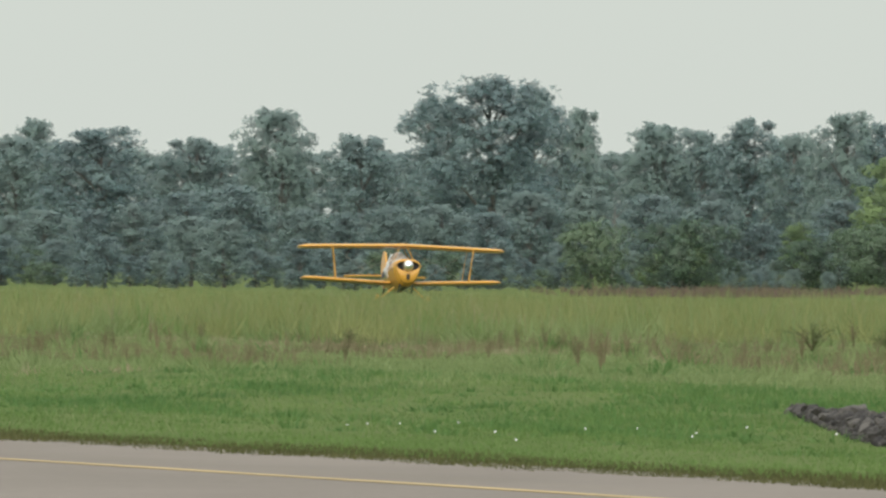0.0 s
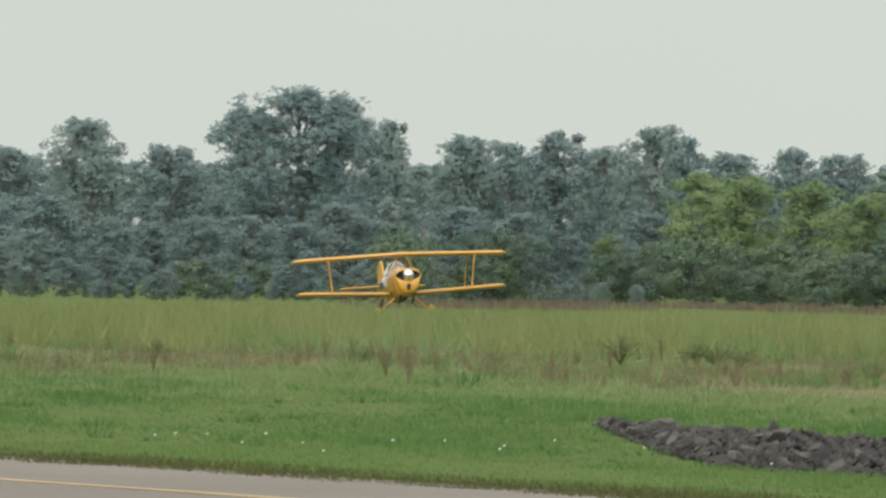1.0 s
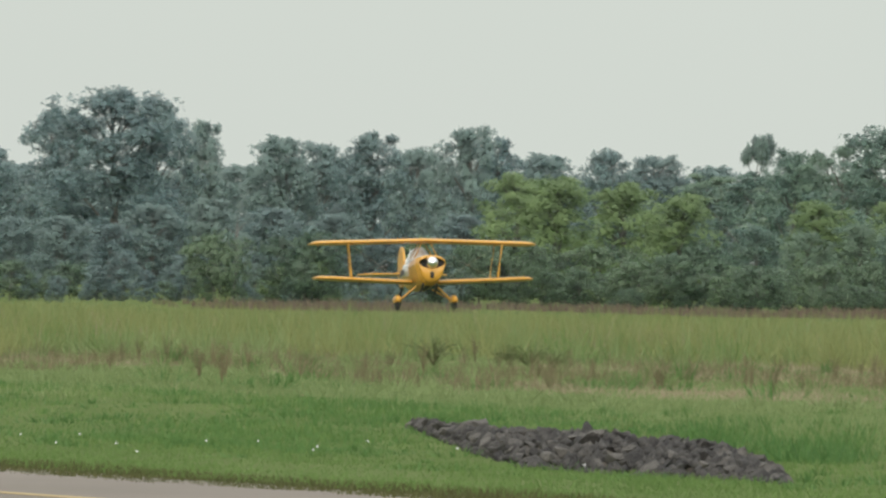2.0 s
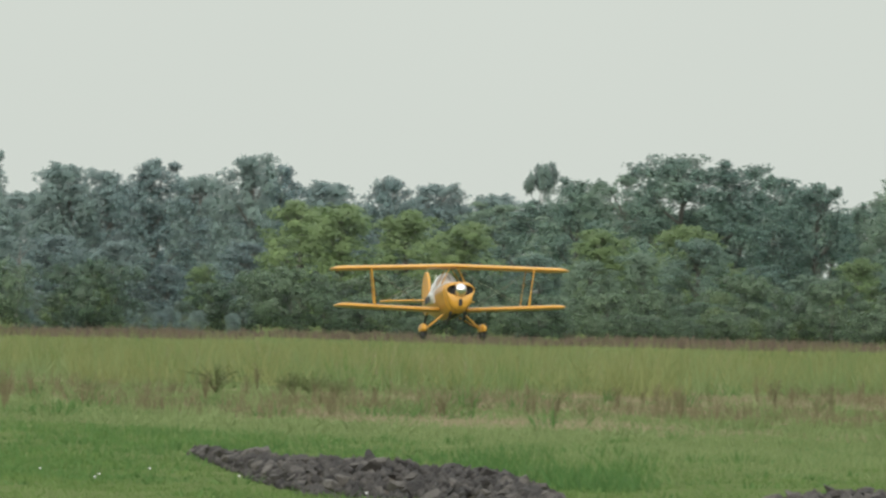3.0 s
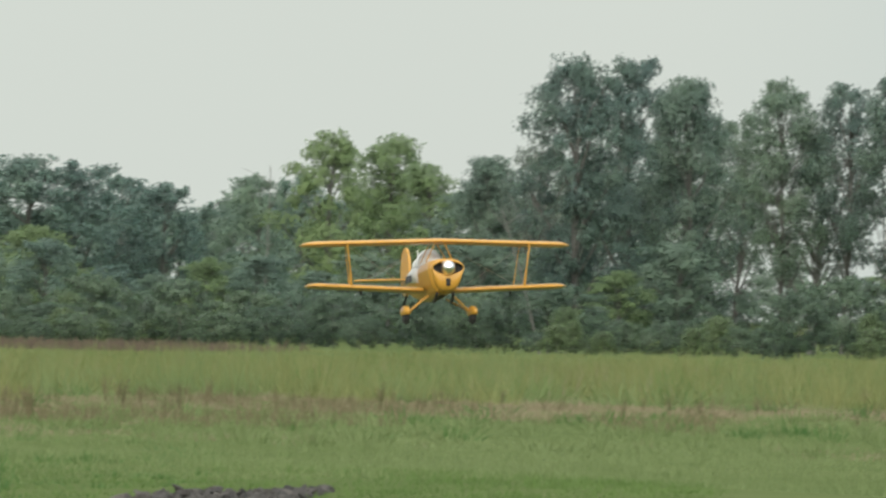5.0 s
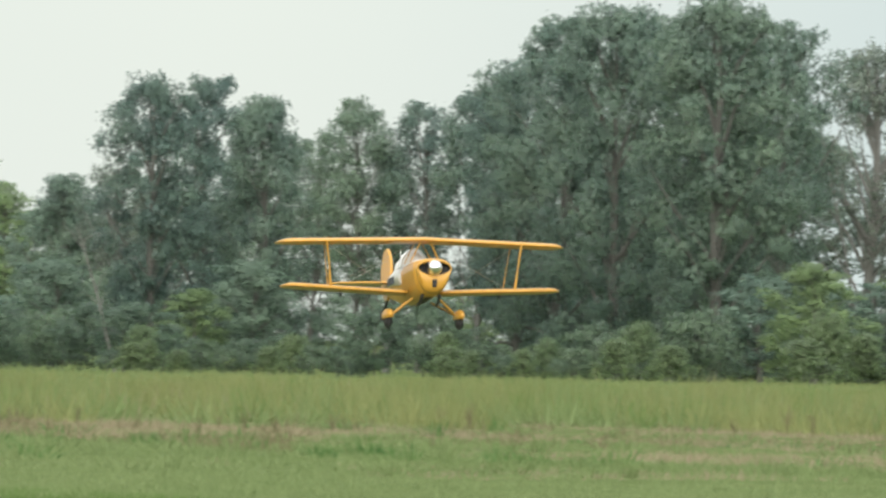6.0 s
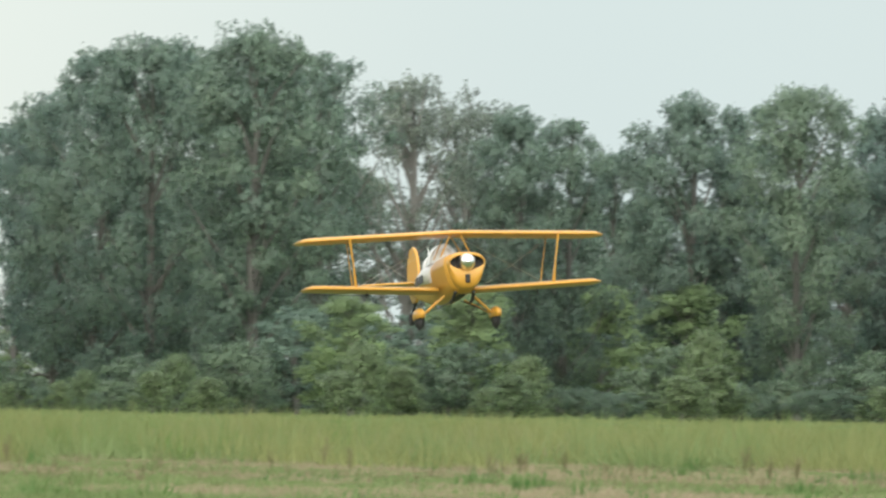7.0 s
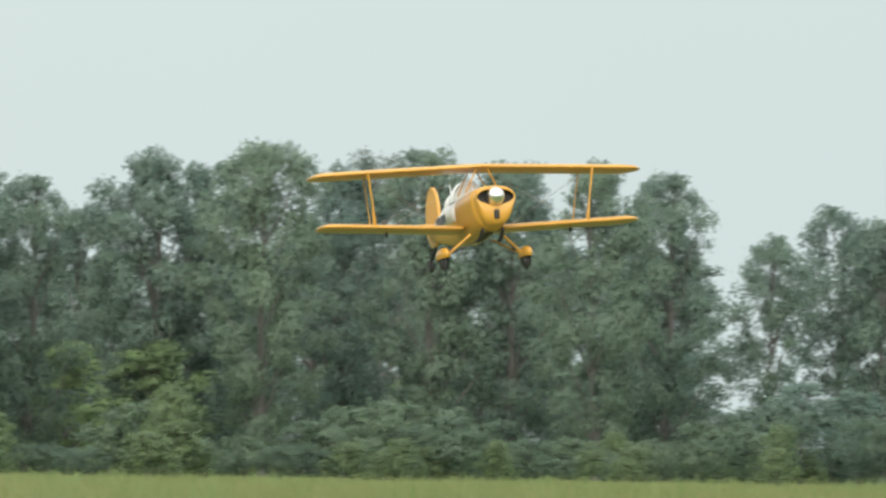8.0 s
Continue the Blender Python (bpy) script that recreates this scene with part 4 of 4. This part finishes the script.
def rubble(name, outline, count, size, label, seed):
    """Broken rock heaped along a crest: outline rows give bearing, distance, half depth and height."""
    root = tagged(new(name), label, "rubble")
    r = random.Random(seed)
    x0, y0 = spot(outline[len(outline) // 2][0], outline[len(outline) // 2][1])
    root.matrix_basis = pose(x0, y0, 0)
    bm = bmesh.new()
    rows = []
    for b, d, half, high in outline:
        row = []
        for k in range(-3, 4):
            x, y = spot(b, d + half * k / 3)
            z = float(ground_z(np.array(x), np.array(y)))
            row.append(bm.verts.new((x - x0, y - y0, z + high * max(0, math.cos(k / 3 * 1.5)) - 0.08)))
        rows.append(row)
    for a, b in zip(rows, rows[1:]):
        for k in range(6):
            bm.faces.new((a[k], a[k + 1], b[k + 1], b[k]))
    bmesh.ops.recalc_face_normals(bm, faces=bm.faces)
    smooth(part("earth_bed", bm, DIRT, root, "bare earth under the rocks"))
    for i in range(count):
        q = r.random() * (len(outline) - 1)
        j = int(q)
        b, d, half, high = (outline[j][k] + (outline[j + 1][k] - outline[j][k]) * (q - j) for k in range(4))
        k = r.uniform(-1, 0.35) if i % 5 else r.uniform(-1.05, 1)
        x, y = spot(b, d + half * k)
        z = float(ground_z(np.array(x), np.array(y))) + high * max(0, math.cos(k * 1.5))
        s = size * r.choice((0.5, 0.7, 0.9, 1.1, 1.4, 1.8))
        ob = new("stone", STONES[i % 10])
        ob.parent = root
        ob.matrix_basis = Matrix.Translation((x - x0, y - y0, z + s * r.uniform(0.0, 0.35))) @ Euler((r.uniform(-0.7, 0.7), r.uniform(-0.7, 0.7), r.uniform(0, 6.28))).to_matrix().to_4x4() @ Matrix.Diagonal((s, s, s * r.uniform(0.8, 1.2), 1))
    return root


def gravel(name, outline, count, label, seed):
    """The small broken pieces between the rocks."""
    r = np.random.RandomState(seed)
    o = np.array(outline)
    q = r.rand(count) * (len(o) - 1.001)
    j, fr = q.astype(int), (q % 1)[:, None]
    row = o[j] * (1 - fr) + o[j + 1] * fr
    k = r.uniform(-1.1, 0.5, count)
    d = row[:, 1] + row[:, 2] * k
    x, y = d * np.sin(row[:, 0] / 1000), d * np.cos(row[:, 0] / 1000)
    z = ground_z(x, y) + row[:, 3] * np.clip(np.cos(k * 1.5), 0, 1)
    base = np.array([(1, 0, 0), (-1, 0, 0), (0, 1, 0), (0, -1, 0), (0, 0, 1), (0, 0, -1)], float)
    v = base[None] * (0.022 + 0.036 * r.rand(count, 6, 1)) + r.normal(0, 0.008, (count, 6, 3)) + np.stack([x, y, z], 1)[:, None]
    t = np.array([(0, 2, 4), (2, 1, 4), (1, 3, 4), (3, 0, 4), (2, 0, 5), (1, 2, 5), (3, 1, 5), (0, 3, 5)])
    tagged(soup(name, v.reshape(-1, 3), (np.arange(count)[:, None, None] * 6 + t[None]).reshape(-1, 3), STONE), label, "gravel", kind="stuff")


PILE_A = ((13.8, 214, 0.5, 0.02), (15.0, 207, 2.0, 0.07), (16.3, 201, 5.0, 0.13), (18.0, 194, 7.5, 0.16), (20.5, 190, 8.0, 0.20), (23.0, 186, 7.0, 0.18), (25.5, 183, 5.5, 0.18), (27.0, 180, 3.5, 0.13), (28.5, 175, 1.0, 0.0))
PILE_B = ((35.0, 170, 0.8, 0.0), (36.4, 172, 3.0, 0.07), (38.2, 174, 4.5, 0.11), (40.0, 175, 4.5, 0.09), (42.0, 178, 3.5, 0.05), (43.6, 181, 1.6, 0.02), (44.8, 184, 0.5, 0.0))
rubble("rubble_pile", PILE_A, 298, 0.046, "heap of grey broken rocks half sunk in the grass", 3)
rubble("rubble_pile", PILE_B, 200, 0.040, "low spread of brown earth and broken rocks", 4)
gravel("gravel", PILE_A, 1500, "small broken pieces among the grey rocks", 5)
gravel("gravel", PILE_B, 700, "small broken pieces in the bare earth", 6)


# ---- dry weeds, spiky clump, white flowers ----
def weed_mesh(seed, stems, fan):
    r = random.Random(seed)
    bm = bmesh.new()
    for i in range(stems):
        a, lean = r.uniform(0, 6.28), r.uniform(0.02, fan)
        h = r.uniform(0.6, 1.0)
        tip = (math.cos(a) * lean * h, math.sin(a) * lean * h, h * math.cos(lean))
        midp = (tip[0] * 0.35, tip[1] * 0.35, h * 0.55)
        tube([(0, 0, -0.02), midp, tip], [0.013, 0.011, 0.005], 3, bm=bm)
        for k in range(4):
            q = 0.4 + 0.15 * k
            c = Vector((tip[0] * q, tip[1] * q, tip[2] * q))
            side = Vector((r.uniform(-1, 1), r.uniform(-1, 1), r.uniform(0.2, 1))) * 0.13
            vs = [bm.verts.new(c), bm.verts.new(c + side + Vector((0.02, 0, -0.02))), bm.verts.new(c + side * 1.3)]
            bm.faces.new(vs)
    return bm


def scatter_weeds():
    r = random.Random(8)
    first = {}
    for i in range(120):
        if i < 85:
            b, d = r.uniform(-17, 42), r.uniform(305, 385)
        else:
            b, d = r.uniform(40, 122), r.uniform(345, 400)
        x, y = spot(b, d)
        z = float(ground_z(np.array(x), np.array(y)))
        k = i % 5
        m = Matrix.Translation((x, y, z)) @ Matrix.Rotation(r.uniform(0, 6.28), 4, "Z") @ Matrix.Scale(r.uniform(0.22, 0.48), 4)
        if k not in first:
            first[k] = tagged(new("dry_weed"), "dry brown weed standing in the meadow", "weed", group="weeds in the meadow")
            part("stalk", weed_mesh(60 + k, 9, 0.45), BROWN_WEED, first[k])
            first[k].matrix_basis = m
        else:
            copy_thing(first[k], m).matrix_basis = m
    for b, d, s in ((14.6, 376, 0.66), (17.6, 374, 0.50), (18.4, 372, 0.58), (19.3, 370, 0.45), (-3.6, 380, 0.40), (4.6, 372, 0.34), (9.6, 368, 0.34)):
        x, y = spot(b, d)
        clump = tagged(new("spiky_clump"), "spiky fan-leaved green-brown clump in the meadow", "plant", group="weeds in the meadow")
        part("leaf_fan", weed_mesh(int(b * 10) + 200, 30, 1.35), SPIKY_LEAF, clump)
        clump.matrix_basis = pose(x, y, float(ground_z(np.array(x), np.array(y)))) @ Matrix.Diagonal((s * 1.2, s * 1.2, s * 0.75, 1))


scatter_weeds()


def white_flowers():
    r = np.random.RandomState(9)
    n = 16
    b, d = r.uniform(-4, 24, n) / 1000, r.uniform(172, 200, n)
    x, y = d * np.sin(b), d * np.cos(b)
    s = (x - EDGE[0]) * ACROSS[0] + (y - EDGE[1]) * ACROSS[1]
    x, y = x[s > 1], y[s > 1]
    out = []
    for px, py in zip(x, y):
        z = float(ground_z(px, py)) + 0.10
        for k in range(5):
            a = k * 1.2566
            c = np.array((px, py, z))
            q = np.array((math.cos(a), 0.4 * math.sin(a), math.sin(a))) * 0.007
            w = np.array((-math.sin(a), 0.2, math.cos(a))) * 0.004
            out.append([c, c + q - w, c + q * 1.25, c + q + w])
    v = np.array(out).reshape(-1, 3)
    tagged(soup("white_flowers", v, np.arange(len(v)).reshape(-1, 4), PETAL), "small white flowers dotted in the bank grass", "flowers", kind="stuff")


white_flowers()


def motions():
    walk(biplane, [
        (0.0, pose(-1.023, 643.87, 0.007, 4.18, -1.10, 188.75)),
        (0.5, pose(1.374, 629.23, 0.039, 4.15, 0.98, 188.92)),
        (1.0, pose(3.724, 614.46, 0.123, 4.45, 3.56, 189.06)),
        (2.5, pose(10.711, 569.33, 0.630, 4.08, -0.34, 189.27)),
        (3.0, pose(13.229, 554.01, 0.635, 3.89, 0.48, 189.27)),
        (3.5, pose(15.751, 538.56, 0.839, 4.50, -0.56, 189.25)),
        (4.0, pose(18.408, 522.98, 1.083, 3.66, -0.65, 189.19)),
        (4.5, pose(21.190, 507.26, 1.208, 3.53, -0.21, 189.10)),
        (5.0, pose(24.104, 491.40, 1.251, 3.81, 0.84, 188.98)),
        (5.2, pose(25.263, 485.03, 1.297, 3.90, 1.25, 188.92)),
        (6.3, pose(31.786, 449.55, 1.800, 4.41, -0.57, 188.51)),
        (6.5, pose(33.046, 443.03, 1.927, 4.27, 0.50, 188.42)),
        (7.0, pose(36.221, 426.63, 2.298, 5.65, 2.41, 188.17)),
        (7.5, pose(39.273, 410.10, 2.959, 6.50, 4.62, 188.00)),
        (8.0, pose(42.180, 393.44, 4.140, 6.90, 2.41, 188.10)),
    ])


motions()
